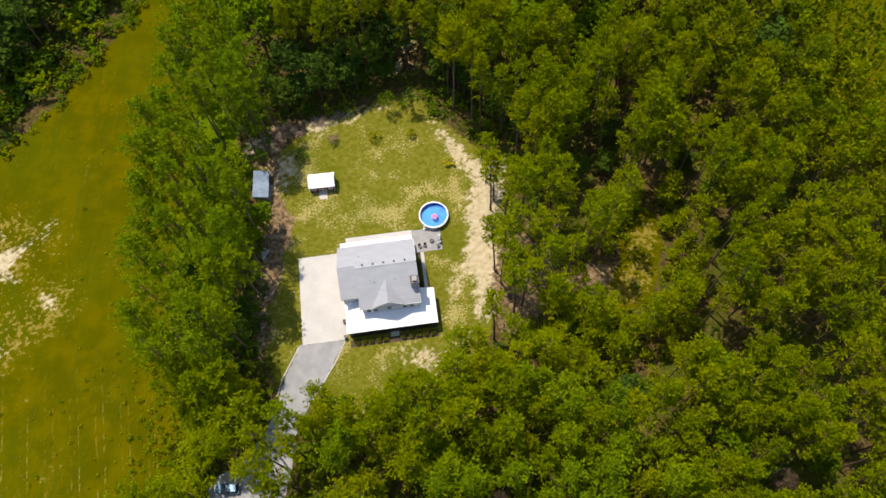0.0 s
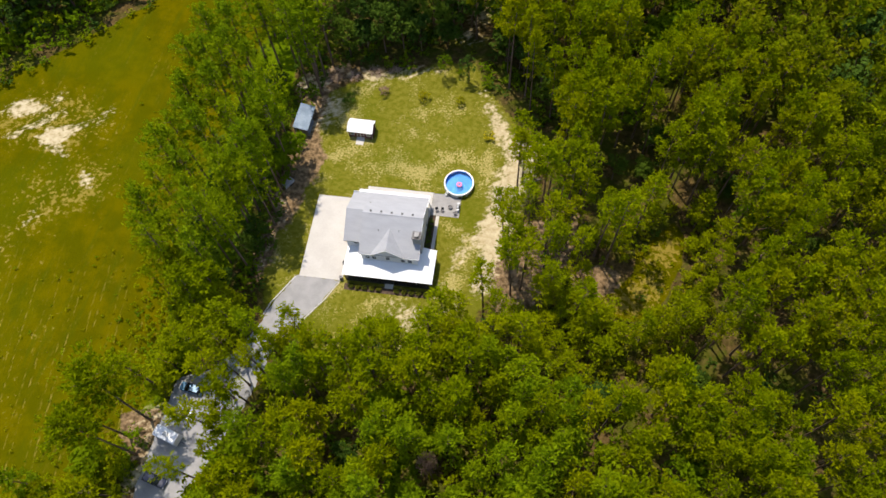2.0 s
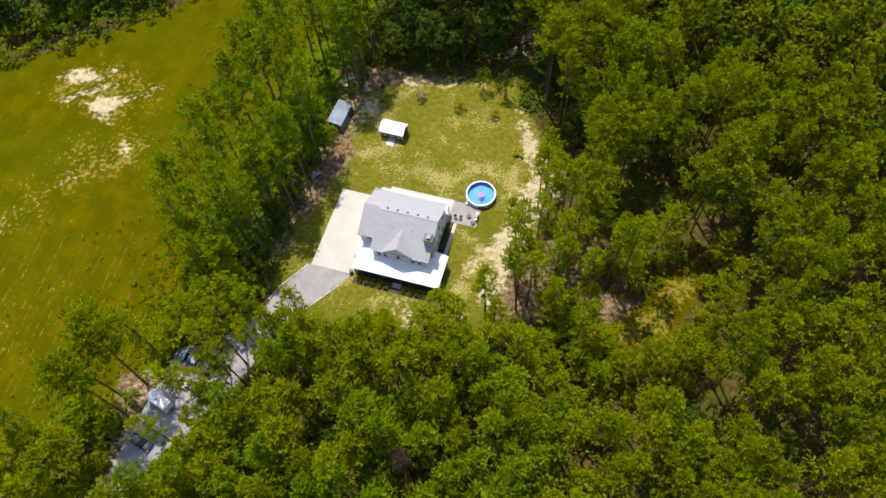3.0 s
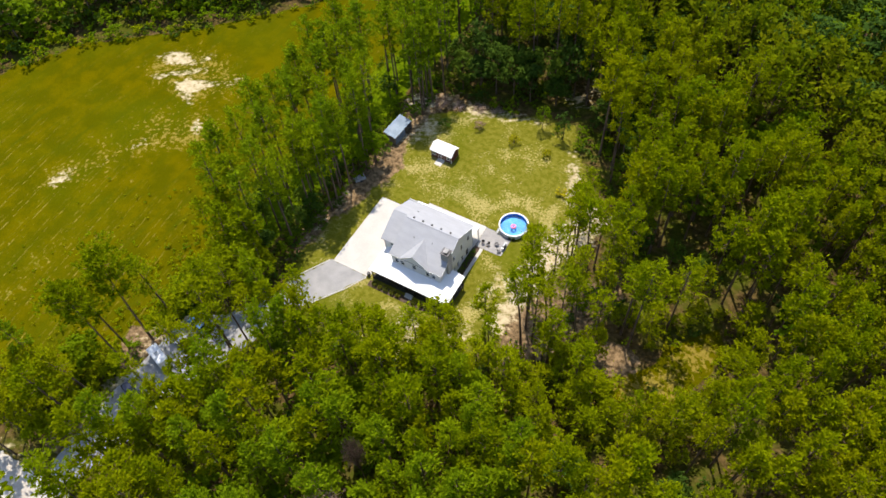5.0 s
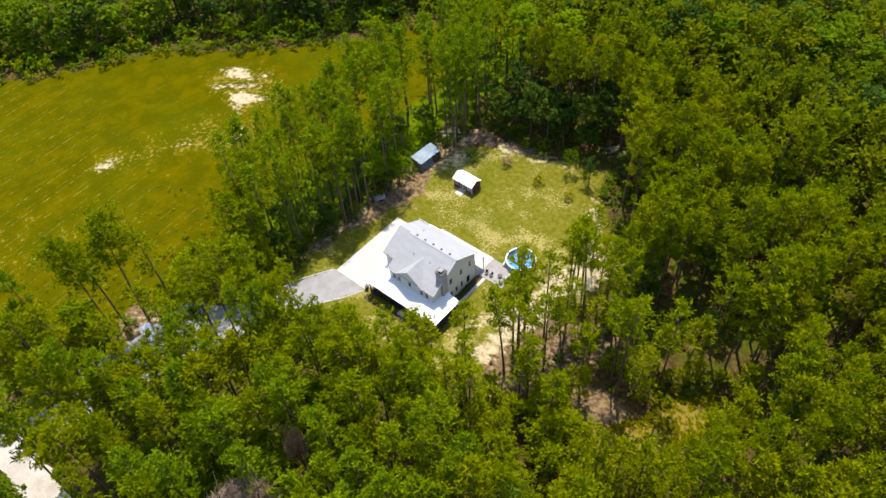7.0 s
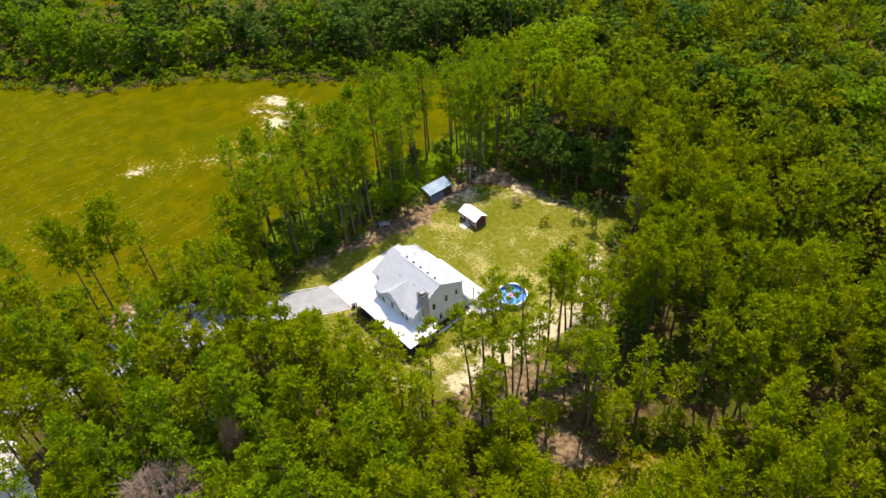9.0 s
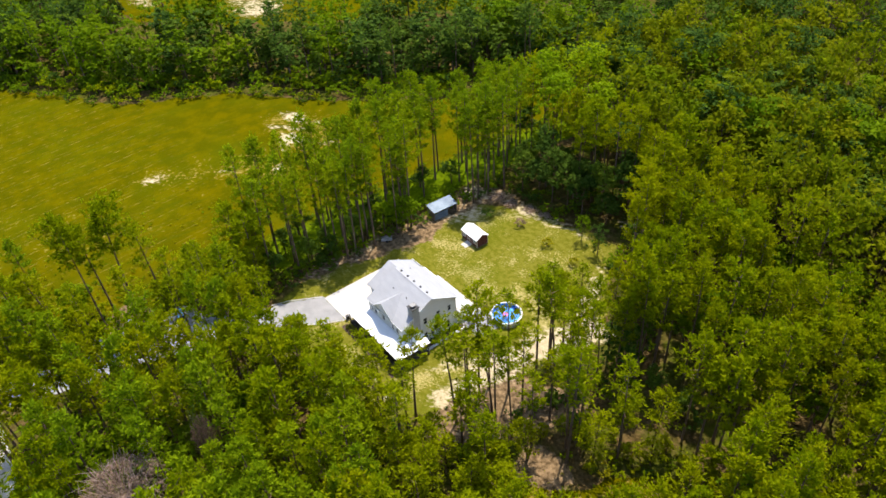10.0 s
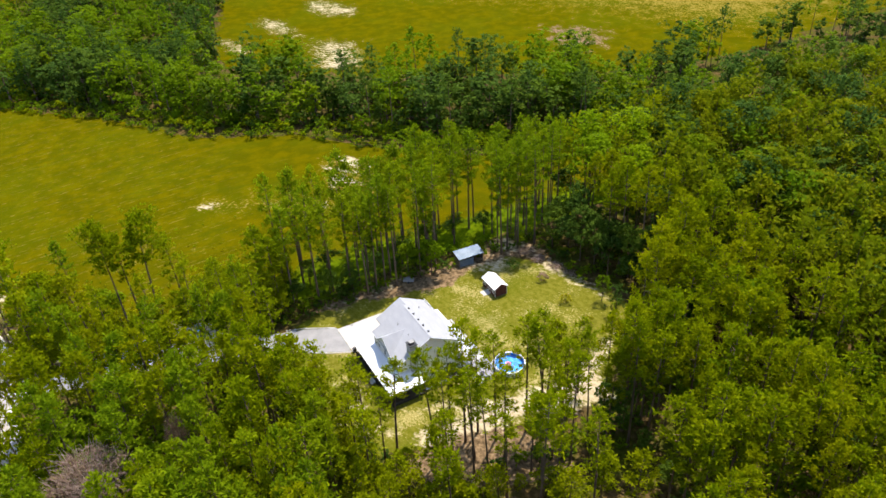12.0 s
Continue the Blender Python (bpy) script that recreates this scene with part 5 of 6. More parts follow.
YOUNG_WOOD = [(-24, -4), (-9, -9), (-5.5, -13), (-9, -21), (-15.8, -25.5), (-15.8, -47), (-15.2, -60), (-36, -60), (-29, -52), (-21, -44), (-18.5, -32), (-19.5, -20), (-22.5, -10)]
# breaks in the canopy with dark low trees in them: x, y and radius
GAPS = [(65, -16, 4.2), (79, -8, 4.2), (94, -8, 4.5), (86.7, -32.8, 4.5), (86.6, 38.3, 4.0), (64.5, 36.0, 5.5), (47, 53, 4.5), (70, 44.5, 3.5), (76, 69, 4.5), (23.5, -34, 3.6), (103, 22, 4.5), (57, -38, 3.5)]
STRIP = [(-24, -2), (-24, 10), (-26, 40), (-26.5, 68), (-8.5, 62), (-9.5, 50), (-9.3, -2), (-13, -8), (-20, -8)]
EDGE_BROADS = [(-4, 58), (0, 60), (4, 61), (8.5, 62), (12.5, 63), (15, 67), (34, 63.5), (38, 60), (42.5, 56.5), (46, 52), (49, 47.5), (51.5, 41.5), (53, 35), (36, 67), (41, 62), (6, 66), (10, 68), (-2, 64), (1, 67), (18.5, 65)]
GREEN_GIANTS = [(-17, 76), (-8.5, 71.5), (-12, 84), (0.5, 77)]


def forest_points():
    rng = np.random.default_rng(5)
    p = scatter(rng, FOREST, 3.45, 130000)
    x, y = p[:, 0], p[:, 1]
    gone = inside(CLEARING, x, y) | inside(DRIVE, x, y) | inside(ROAD, x, y) | inside(EAST_FIELD, x, y) | inside(FAR_FIELD, x, y)
    gone |= edge_distance(CLEARING, x, y) < 1.2
    gone |= (edge_distance(DRIVE, x, y) < 1.5) & (y < -14)
    gone |= inside(SPARSE, x, y)
    gone |= (x > 61) & (x < 71) & (y > 16) & (y < 31) & (rng.uniform(size=len(x)) < 0.6)
    for sx, sy, _ in SLIM_SPOTS + FRONT_PINES + LOW_PINES + ROAD_PINES + TALL_WEST + WIDE_SPOTS:
        gone |= np.hypot(x - sx, y - sy) < 2.8
    for sx, sy, r in GAPS:
        gone |= np.hypot(x - sx, y - sy) < r
    for sx, sy in GREEN_GIANTS:
        gone |= np.hypot(x - sx, y - sy) < 4.5
    gone |= (x > 38) & (x < 61.5) & (y > -4) & (y < 32)
    gone |= (x > -6) & (x < 29) & (y > 56) & (y < 66)
    gone |= np.hypot(x + 7, y - 35) < 6.5
    gone |= (x > 4) & (x < 42) & (y > -16.5) & (y < -7)
    gone |= (x > 35) & (x < 51) & (y > -8) & (y < 0)
    gone |= (x > -20) & (x < 2) & (y > -67) & (y < -57)
    gone |= (np.hypot(x - 7.4, y + 27.4) < 3.0) | (np.hypot(x - 3.2, y + 33.6) < 3.0)
    gone |= (x > -12) & (x < -4) & (y > -11) & (y < 8)
    gone |= (np.hypot(x - 41.2, y + 46.9) < 6) | (np.hypot(x - 37.6, y + 34.4) < 3)
    gone |= ((y < -72) | ((x > 108) & (y < 10)) | (x > 138)) & (rng.uniform(size=len(x)) < 0.8)
    west = (x < -8.5) & (y > -9) & (y < 105)
    gone |= west & (rng.uniform(size=len(x)) < 0.06)
    gone |= inside(STRIP, x, y)
    gone |= inside(YOUNG_WOOD, x, y)
    gone |= (edge_distance(DRIVE, x, y) < 6.5) & (y < -20) & (y > -36) & (x > -9) & (rng.uniform(size=len(x)) < 0.9)
    gone |= (edge_distance(DRIVE, x, y) < 6.5) & (y < -34) & (y > -60) & (rng.uniform(size=len(x)) < 0.86)
    hedge_gap = edge_distance(HEDGE_LINE, x, y, False)
    gone |= hedge_gap < 9
    gone |= (x < -34) & (rng.uniform(size=len(x)) < np.where(hedge_gap < 34, 0.25, 0.6))
    gone |= (x < -190) & (rng.uniform(size=len(x)) < 0.3)
    back = (x < -118) & (x > -185) & (hedge_gap > 16)
    gone |= back & (rng.uniform(size=len(x)) < 0.45)
    gone |= (y > 130) & (rng.uniform(size=len(x)) < 0.5)
    between = scatter(rng, STRIP, 4.15, 6000)
    between = between[(np.hypot(between[:, 0] + 8, between[:, 1] - 36.5) > 6.0) & (np.hypot(between[:, 0] + 12, between[:, 1] - 49) > 4.6) & (np.hypot(between[:, 0] + 13.5, between[:, 1] - 43.5) > 3.6)]
    p = np.concatenate([p[~gone], between, scatter(rng, HEDGE_WOOD, 8.6, 3000)])
    row = [(-8.3 + rng.uniform(-0.9, 0.9), -9 + 2.7 * k + rng.uniform(-0.6, 0.6)) for k in range(23)]
    row += [(-10.6 + rng.uniform(-0.8, 0.8), -3 + 5.0 * k + rng.uniform(-1.2, 1.2)) for k in range(12)]
    row = [q for q in row if q[1] > 7 and abs(q[1] - 38.5) > 7.0 and (q[0] < -9.6 or abs(q[1] - 20.6) > 2.2)]
    far = np.array([min(math.hypot(a - c, b - d) for c, d in row) > 2.1 for a, b in p])
    return np.concatenate([p[far], np.array(row)])


FOREST_POINTS = forest_points()


def build_forest():
    rng = np.random.default_rng(9)
    p = FOREST_POINTS
    x, y = p[:, 0], p[:, 1]
    hedge = x < -34
    order = np.argsort(np.hypot(x - 30, y - 2))
    near_pine, strip_pine, near_broad, rest = [], [], [], []

    def share_of_broadleaf(px, py):
        if py > 88 and px < 80:
            return 0.66
        if py > 58:
            return 0.32
        if px < -8 and py > -9:
            return 0.05
        if px < 62 and py < -34:
            return 0.30
        return 0.18 if px < 60 and py < -12 else 0.06

    def stand(made, name, leaf_mat, bark, label, category, group, spots):
        """Trees of one kind: x, y, shape, height scale, width scale."""
        master_of = {}
        for tx, ty, k, tall, wide in spots:
            m = pose(tx, ty, 0, 0, 0, rng.uniform(0, 360)) @ Matrix.Diagonal((wide * rng.uniform(0.9, 1.12), wide * rng.uniform(0.9, 1.12), tall, 1))
            if k not in master_of:
                master_of[k] = tree_thing(name, made[k], leaf_mat, bark, label, category, group)
                master_of[k].matrix_world = m
            else:
                copy_thing(master_of[k], Matrix.Identity(4)).matrix_basis = m

    for i in order:
        broad = hedge[i] or rng.uniform() < share_of_broadleaf(x[i], y[i])
        s = rng.uniform(0.86, 1.08)
        in_strip = x[i] < -7 and y[i] > -9 and y[i] < 68
        if not broad and in_strip and len(strip_pine) < 170:
            strip_pine.append((x[i], y[i], int(rng.integers(len(STRIP_PINES))), rng.uniform(0.84, 1.06), rng.uniform(0.9, 1.1)))
        elif not broad and not in_strip and len(near_pine) < 300:
            near_pine.append((x[i], y[i], int(rng.integers(len(NEAR_PINES))), s, s * rng.uniform(0.88, 1.14)))
        elif broad and not hedge[i] and len(near_broad) < 80:
            s = rng.uniform(0.9, 1.5) if y[i] < 50 else rng.uniform(1.0, 1.5)
            near_broad.append((x[i], y[i], int(rng.integers(len(BROADS))), s, s * rng.uniform(0.85, 1.05)))
        else:
            rest.append((x[i], y[i], bool(broad), bool(hedge[i])))

    # dark green trees whose leaf tone also takes in the shade they stand in
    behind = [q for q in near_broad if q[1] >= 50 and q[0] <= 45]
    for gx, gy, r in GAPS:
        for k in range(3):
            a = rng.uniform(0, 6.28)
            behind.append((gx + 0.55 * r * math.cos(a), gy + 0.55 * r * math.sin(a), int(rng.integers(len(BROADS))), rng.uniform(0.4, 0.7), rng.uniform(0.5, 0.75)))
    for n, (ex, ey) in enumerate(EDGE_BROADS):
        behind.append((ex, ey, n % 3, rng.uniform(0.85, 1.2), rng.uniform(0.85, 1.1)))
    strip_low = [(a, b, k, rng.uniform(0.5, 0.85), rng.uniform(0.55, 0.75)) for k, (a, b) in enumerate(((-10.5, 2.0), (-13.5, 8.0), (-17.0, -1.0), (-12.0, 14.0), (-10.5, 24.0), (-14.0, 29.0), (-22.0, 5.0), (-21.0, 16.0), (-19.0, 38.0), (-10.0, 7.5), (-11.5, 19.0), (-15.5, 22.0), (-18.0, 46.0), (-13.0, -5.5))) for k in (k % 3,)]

    def by_height(spots, made, top, wide):
        return [(a, b, n % len(made), h / top * rng.uniform(0.97, 1.03), wide * rng.uniform(0.88, 1.12)) for n, (a, b, h) in enumerate(spots)]

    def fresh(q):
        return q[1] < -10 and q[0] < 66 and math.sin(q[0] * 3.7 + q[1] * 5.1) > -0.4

    stand(NEAR_PINES, "pine_tree", PINE, BARK, "tall pine with bare trunk and rounded green crown", "tree", "pines round the clearing", [q for q in near_pine if not fresh(q)])
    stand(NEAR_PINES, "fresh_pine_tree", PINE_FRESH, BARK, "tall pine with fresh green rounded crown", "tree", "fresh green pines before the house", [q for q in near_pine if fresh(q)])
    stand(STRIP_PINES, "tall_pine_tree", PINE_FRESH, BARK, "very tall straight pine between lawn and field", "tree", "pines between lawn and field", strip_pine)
    stand(SLIM_PINES, "slim_pine_tree", SAPLEAF, BARK, "slender young pine with tall bare trunk", "tree", "slender pines round the yard", by_height(SLIM_SPOTS, SLIM_PINES, 25, 1.13))
    stand(BROADS, "broadleaf_tree", BROAD, BARK, "leafy broadleaf tree among the pines", "tree", "broadleaf trees among the pines", [q for q in near_broad if q[1] < 50 or q[0] > 45])
    stand(BROADS, "dark_broadleaf_tree", DARKLEAF, BARK, "dark green broadleaf tree, the pines' shade in its leaf tone", "tree", "dark broadleaf trees under the pines", behind + strip_low)
    stand(TALL_BROADS, "spreading_tree", LIGHTLEAF, BARK, "tall bright green spreading tree above the pines", "tree", "tall spreading trees behind the lawn", [(a, b, n % 2, rng.uniform(0.98, 1.12), rng.uniform(0.9, 1.1)) for n, (a, b) in enumerate(GREEN_GIANTS)])
    stand(NEAR_PINES, "edge_pine_tree", PINE, BARK, "tall full-crowned pine beside the gravel drive", "tree", "pines along the drive", by_height(TALL_WEST + ROAD_PINES, NEAR_PINES, 27, 1.15))
    stand(WIDE_PINES, "umbrella_pine_tree", PINE, BARK, "tall green pine with a broad umbrella crown", "tree", "broad pines at the field corner", by_height(WIDE_SPOTS, WIDE_PINES, 29, 1.0))
    stand(NEAR_PINES, "front_pine_tree", PINE, BARK, "full-crowned pine at the edge of the front lawn", "tree", "pines before the front lawn", by_height(FRONT_PINES, NEAR_PINES, 27, 1.0))
    young = [(a, b) for a, b in scatter(rng, YOUNG_WOOD, 2.5, 3000) if not inside(EARTH_PATCH, np.array([a]), np.array([b]))[0] and not inside(DRIVE, np.array([a]), np.array([b]))[0] and edge_distance(DRIVE, np.array([a]), np.array([b]))[0] > 1.2]
    stand(SAPLINGS, "young_tree", SAPLEAF, BARK, "young yellow-green tree beside the driveway", "tree", "young trees by the driveway", [(a, b, n % 3, s, s) for n, (a, b) in enumerate(young) for s in (rng.uniform(0.75, 1.5) * (0.72 if a < -17.5 else 1.0),)])

    thicket = [(a, b) for a, b in scatter(rng, YOUNG_WOOD, 4.2, 2500) if not inside(EARTH_PATCH, np.array([a]), np.array([b]))[0] and edge_distance(DRIVE, np.array([a]), np.array([b]))[0] > 1.0 and not inside(DRIVE, np.array([a]), np.array([b]))[0]]
    stand(YOUNG_PINES, "young_pine_tree", SAPLEAF, BARK, "half-grown yellow-green pine with a full crown", "tree", "half-grown pines", [(a, b, n % 3, s, max(s, 0.7) * rng.uniform(0.85, 1.15)) for n, (a, b) in enumerate(thicket) for s in (rng.uniform(0.7, 1.15) if b > -14 else rng.uniform(0.34, 0.7),)] + by_height(LOW_PINES, YOUNG_PINES, 16, 1.12))
    glade = np.concatenate([scatter(rng, SPARSE, 3.0, 1400), scatter(rng, [(50, -3), (57, 3), (62, 10), (66, 18), (64, 25), (58, 20), (54, 9)], 2.6, 500)])
    stand(SAPLINGS, "glade_sapling", SAPLEAF, BARK, "small yellow-green sapling in the sunny glade", "tree", "saplings in the glade", [(a, b, n % 3, s, s) for n, (a, b) in enumerate(glade) if not inside(GLADE, np.array([a]), np.array([b]))[0] and not inside(TAN_GROUND, np.array([a]), np.array([b]))[0] for s in (rng.uniform(0.4, 1.0),)])

    # the woods further off, one mesh
    vs, fs, ms, ts, base = [], [], [], [], 0
    for tx, ty, broad, in_hedge in rest:
        tone = rng.uniform()
        patch = noise.noise((tx * 0.03, ty * 0.03, 4.0))
        if in_hedge:
            tall = rng.uniform() < 0.14
            kinds = FAR_PINES if tall else HEDGE_TREES
            s = rng.uniform(0.7, 0.9) if tall else rng.uniform(0.6, 1.12)
            slot = 2 if patch + rng.normal(scale=0.16) > (-0.12 if ty > 30 else 0.12) else 3
        elif broad:
            kinds, s = FAR_BROADS, rng.uniform(0.85, 1.15)
            # slot 4 is the dimmed needle tone, darkening the far corner of the woods
            slot = 2 if rng.uniform() < (0.72 if ty > 140 else 0.5) else (4 if rng.uniform() < 0.6 else 3)
        else:
            kinds = MID_PINES if math.hypot(tx - 62, ty + 5) < 74 else FAR_PINES
            s, slot = rng.uniform(0.86, 1.08), 4 if ty + 0.35 * tx > 78 + rng.normal(scale=9) else 1
        made = kinds[int(rng.integers(len(kinds)))]
        a, wide = rng.uniform(0, 6.283), rng.uniform(0.9, 1.14) * (1.3 if in_hedge else 1.0)
        for part_slot, (v, f) in ((0, made[0]), (slot, made[1])):
            w = v * s * np.array([wide, wide, 1.0])
            w = np.stack([w[:, 0] * math.cos(a) - w[:, 1] * math.sin(a) + tx, w[:, 0] * math.sin(a) + w[:, 1] * math.cos(a) + ty, w[:, 2]], 1)
            vs.append(w)
            fs.append(f + base)
            ms.append(np.full(len(f), part_slot))
            ts.append(np.full(len(v), tone))
            base += len(v)
    me = quads_to_mesh("far_forest", np.concatenate(vs), np.concatenate(fs), [BARK, PINE, DARKLEAF, BROAD, PINE_DIMMED], np.concatenate(ms), np.concatenate(ts))
    tagged(new("far_forest", me), "dense green pine and broadleaf woods further off", "forest", kind="stuff")


build_forest()


def single(name, made, m, leaf_mat, bark, label, category):
    t = tree_thing(name, made, leaf_mat, bark, label, category, "")
    t.matrix_world = m
    return t


# the greyish bare-crowned trees
def dead_crown(seed, height, radius):
    """A haze of fine dry twigs over the crown."""
    rng = np.random.default_rng(seed)
    d = rng.normal(size=(190, 3))
    d /= np.linalg.norm(d, axis=1, keepdims=True)
    d[:, 2] = np.abs(d[:, 2])
    cen = d * np.array([radius, radius, height * 0.26]) * rng.uniform(0.55, 1.0, (190, 1)) + np.array([0, 0, height * 0.72])
    return needle_tufts(rng, cen, d, 12, 0.9, 0.05)


for dx, dy, ds, dh, seed in ((41.2, -46.9, 1.04, 1.03, 71), (37.6, -34.4, 0.3, 1.0, 72), (86.7, -32.8, 0.34, 0.62, 73)):
    single("dead_tree", (bare_tree(seed, 24.0, 6.4, 150), dead_crown(seed, 24.0, 6.4)), pose(dx, dy, 0) @ Matrix.Diagonal((ds, ds, dh, 1)), DEADLEAF, PALEBARK if ds > 0.5 else BARK, "bare brownish dead tree among green pines", "tree")
single("ornamental_tree", broadleaf(81, 4.6, 2.0, 30, 12, 0.22, 0.25), pose(19.7, 56.4, 0) @ Matrix.Diagonal((0.95, 0.95, 1.6, 1)), BROAD, BARK, "small green tree at the back of the lawn", "tree")
single("dark_cedar_tree", broadleaf(82, 7.5, 1.9, 46, 10, 0.22, 0.05, 6, 5, 9), pose(25.6, 55.8, 0), DARKLEAF, BARK, "dark conical evergreen at the back of the lawn", "tree")
single("yellow_shrub", SHRUBS[1], pose(33.2, 41.2, 0) @ Matrix.Diagonal((1.3, 1.3, 1.0, 1)), YELLOWLEAF, BARK, "yellow-green shrub at the sandy edge of the lawn", "shrub")
for bx, by, bs, leaf, words in (
        (16.4, 48.9, 1.15, SCRUB, "brownish rounded shrub on the back lawn"), (24.9, 49.2, 1.0, SCRUB, "brownish rounded shrub on the back lawn"),
        (6.9, 48.7, 1.1, DEADLEAF, "dry brown shrub at the lawn's edge"), (-0.2, 44.6, 1.35, DARKLEAF, "dark green shrub by the bare earth"),
        (23.2, 57.6, 0.8, BROAD, "low bright green bush behind the lawn"), (30.2, 54.6, 1.2, BROAD, "green bush at the end of the sandy track")):
    single("lawn_shrub", broadleaf(int(bx * 10) + 300, 2.0, 1.25, 26, 9, 0.17, 0.05, 5, 4), pose(bx, by, 0, 0, 0, bx * 40) @ Matrix.Diagonal((bs, bs, bs, 1)), leaf, BARK, words, "shrub")


def build_foundation_plants():
    root = None
    bush = broadleaf(66, 1.0, 0.62, 30, 11, 0.12, 0.03, 4, 3)
    for u in (-6.4, -5.0, -3.6, -2.1, -0.7, 3.1, 4.6, 6.1, 7.6, 9.1):
        m = spot(u, -11.45, 0, u * 50)
        if root is None:
            root = single("porch_shrub", bush, m, OLIVE, BARK, "low rounded dark olive shrub in front of the porch", "shrub")
            root["group"] = "shrubs along the porch"
        else:
            copy_thing(root, Matrix.Identity(4)).matrix_basis = m
    dark = None
    for v in (-1.8, -0.6, 0.6, 1.8, 3.0, 4.2, 5.4):
        m = spot(7.8, v, 0, v * 70) @ Matrix.Diagonal((0.72, 0.72, 0.8, 1))
        if dark is None:
            dark = single("wall_shrub", broadleaf(67, 1.1, 0.8, 26, 9, 0.13, 0.03, 4, 3), m, DARKLEAF, BARK, "low dark green shrub against the house wall", "shrub")
            dark["group"] = "shrubs along the wall"
        else:
            copy_thing(dark, Matrix.Identity(4)).matrix_basis = m


build_foundation_plants()


def build_bed_plants():
    rng = random.Random(77)
    tuft = broadleaf(68, 0.5, 0.32, 12, 7, 0.09, 0.03, 3, 3)
    root = None
    for k in range(20):
        x, y = 39.8 + (k % 4) * 1.5 + rng.uniform(-0.4, 0.4), -6.5 + (k // 4) * 2.6 + rng.uniform(-0.6, 0.6)
        m = pose(x + 0.12 * (y + 6), y, 0, 0, 0, k * 70) @ Matrix.Diagonal((rng.uniform(0.7, 1.3),) * 3 + (1,))
        if root is None:
            root = single("bed_plant", tuft, m, DARKLEAF, BARK, "small dark plant in the brown mulch bed", "plant")
            root["group"] = "plants in the mulch bed"
        else:
            copy_thing(root, Matrix.Identity(4)).matrix_basis = m


build_bed_plants()


def build_undergrowth():
    """Bushes along the wood's edges and the hedge, too many to count."""
    rng = np.random.default_rng(21)
    vs, fs, ms, ts, base = [], [], [], [], 0
    spots = []
    for (ax, ay), (bx, by) in zip(HEDGE_LINE, HEDGE_LINE[1:]):
        n = int(math.hypot(bx - ax, by - ay) / 0.5)
        for k in range(n):
            f = (k + rng.uniform()) / n
            dx, dy = bx - ax, by - ay
            ln = math.hypot(dx, dy)
            o = rng.uniform(-2.5, 11.5)
            spots.append((ax + dx * f - dy / ln * o, ay + dy * f + dx / ln * o, rng.uniform(0.7, 1.5) + max(o, 0) * 0.09, 2 if rng.uniform() < 0.12 else (4 if rng.uniform() < 0.35 else 1)))
    for poly, n, dist, smin, smax in ((CLEARING, 500, 7.0, 0.4, 1.3), (FIELD, 260, 5.0, 0.4, 1.1)):
        xs = rng.uniform(-60, 60, n * 30)
        ys = rng.uniform(-70, 100, n * 30)
        d = edge_distance(poly, xs, ys)
        ok = ~inside(CLEARING, xs, ys) & ~inside(FIELD, xs, ys) & (d < dist) & ~inside(DRIVE, xs, ys) & ~inside(ROAD, xs, ys)
        ok &= ~((xs > 36) & (xs < 50) & (ys > -4) & (ys < 45))
        ok &= ~((xs > 16) & (xs < 30) & (ys > 60) & (ys < 85))
        for a, b in list(zip(xs[ok], ys[ok]))[:n]:
            spots.append((a, b, rng.uniform(smin, smax), 1 if rng.uniform() < 0.6 else 2))
    band = scatter(rng, FOREST, 4.2, 60000)
    gap = edge_distance(HEDGE_LINE, band[:, 0], band[:, 1], False)
    for a, b in band[(band[:, 0] < -34) & (band[:, 0] > -215) & (gap < 42) & (gap > 6)]:
        spots.append((a, b, rng.uniform(1.2, 2.6), 2 if noise.noise((a * 0.03, b * 0.03, 4.0)) + rng.normal(scale=0.2) > 0 else 1))
    inner = [(-24, -60), (110, -70), (128, 60), (90, 110), (20, 130), (-26, 90), (-24, 0)]
    pts = scatter(rng, inner, 4.6, 7000)
    xs, ys = pts[:, 0], pts[:, 1]
    ok = ~inside(CLEARING, xs, ys) & ~inside(DRIVE, xs, ys) & ~inside(ROAD, xs, ys) & ~inside(FIELD, xs, ys)
    ok &= ~((xs > 36) & (xs < 52) & (ys > -4) & (ys < 45)) & (rng.uniform(size=len(xs)) < 0.45)
    ok &= ~((xs < -9) & (ys > 0) & (rng.uniform(size=len(xs)) < 0.6))
    for a, b in pts[ok]:
        spots.append((a, b, rng.uniform(0.5, 1.6), 1 if rng.uniform() < 0.5 else 2))
    pts = scatter(rng, SPARSE, 1.8, 6000)
    open_glade = inside(GLADE, pts[:, 0], pts[:, 1]) | inside(TAN_GROUND, pts[:, 0], pts[:, 1])
    for (a, b), low in zip(pts, open_glade):
        spots.append((a, b, rng.uniform(0.12, 0.45) if low else rng.uniform(0.3, 1.3), 3 if rng.uniform() < 0.5 else 4))
    pts = scatter(rng, FIELD[:11] + [(-60, -40), (-62, 40), (-45, 100)], 1.5, 12000)
    for a, b in pts:
        if rng.uniform() < math.exp(-edge_distance(FIELD[:11], np.array([a]), np.array([b]), False)[0] / (13.0 if b < 0 else 6.0)):
            spots.append((a, b, rng.uniform(0.12, 0.40), 3 if rng.uniform() < 0.55 else 1))
    edge_scrub = [(-33, -10), (-25, -1), (-14, -9), (-16, -22), (-16.2, -47), (-17, -58), (-40, -60), (-36, -44), (-33, -26)]
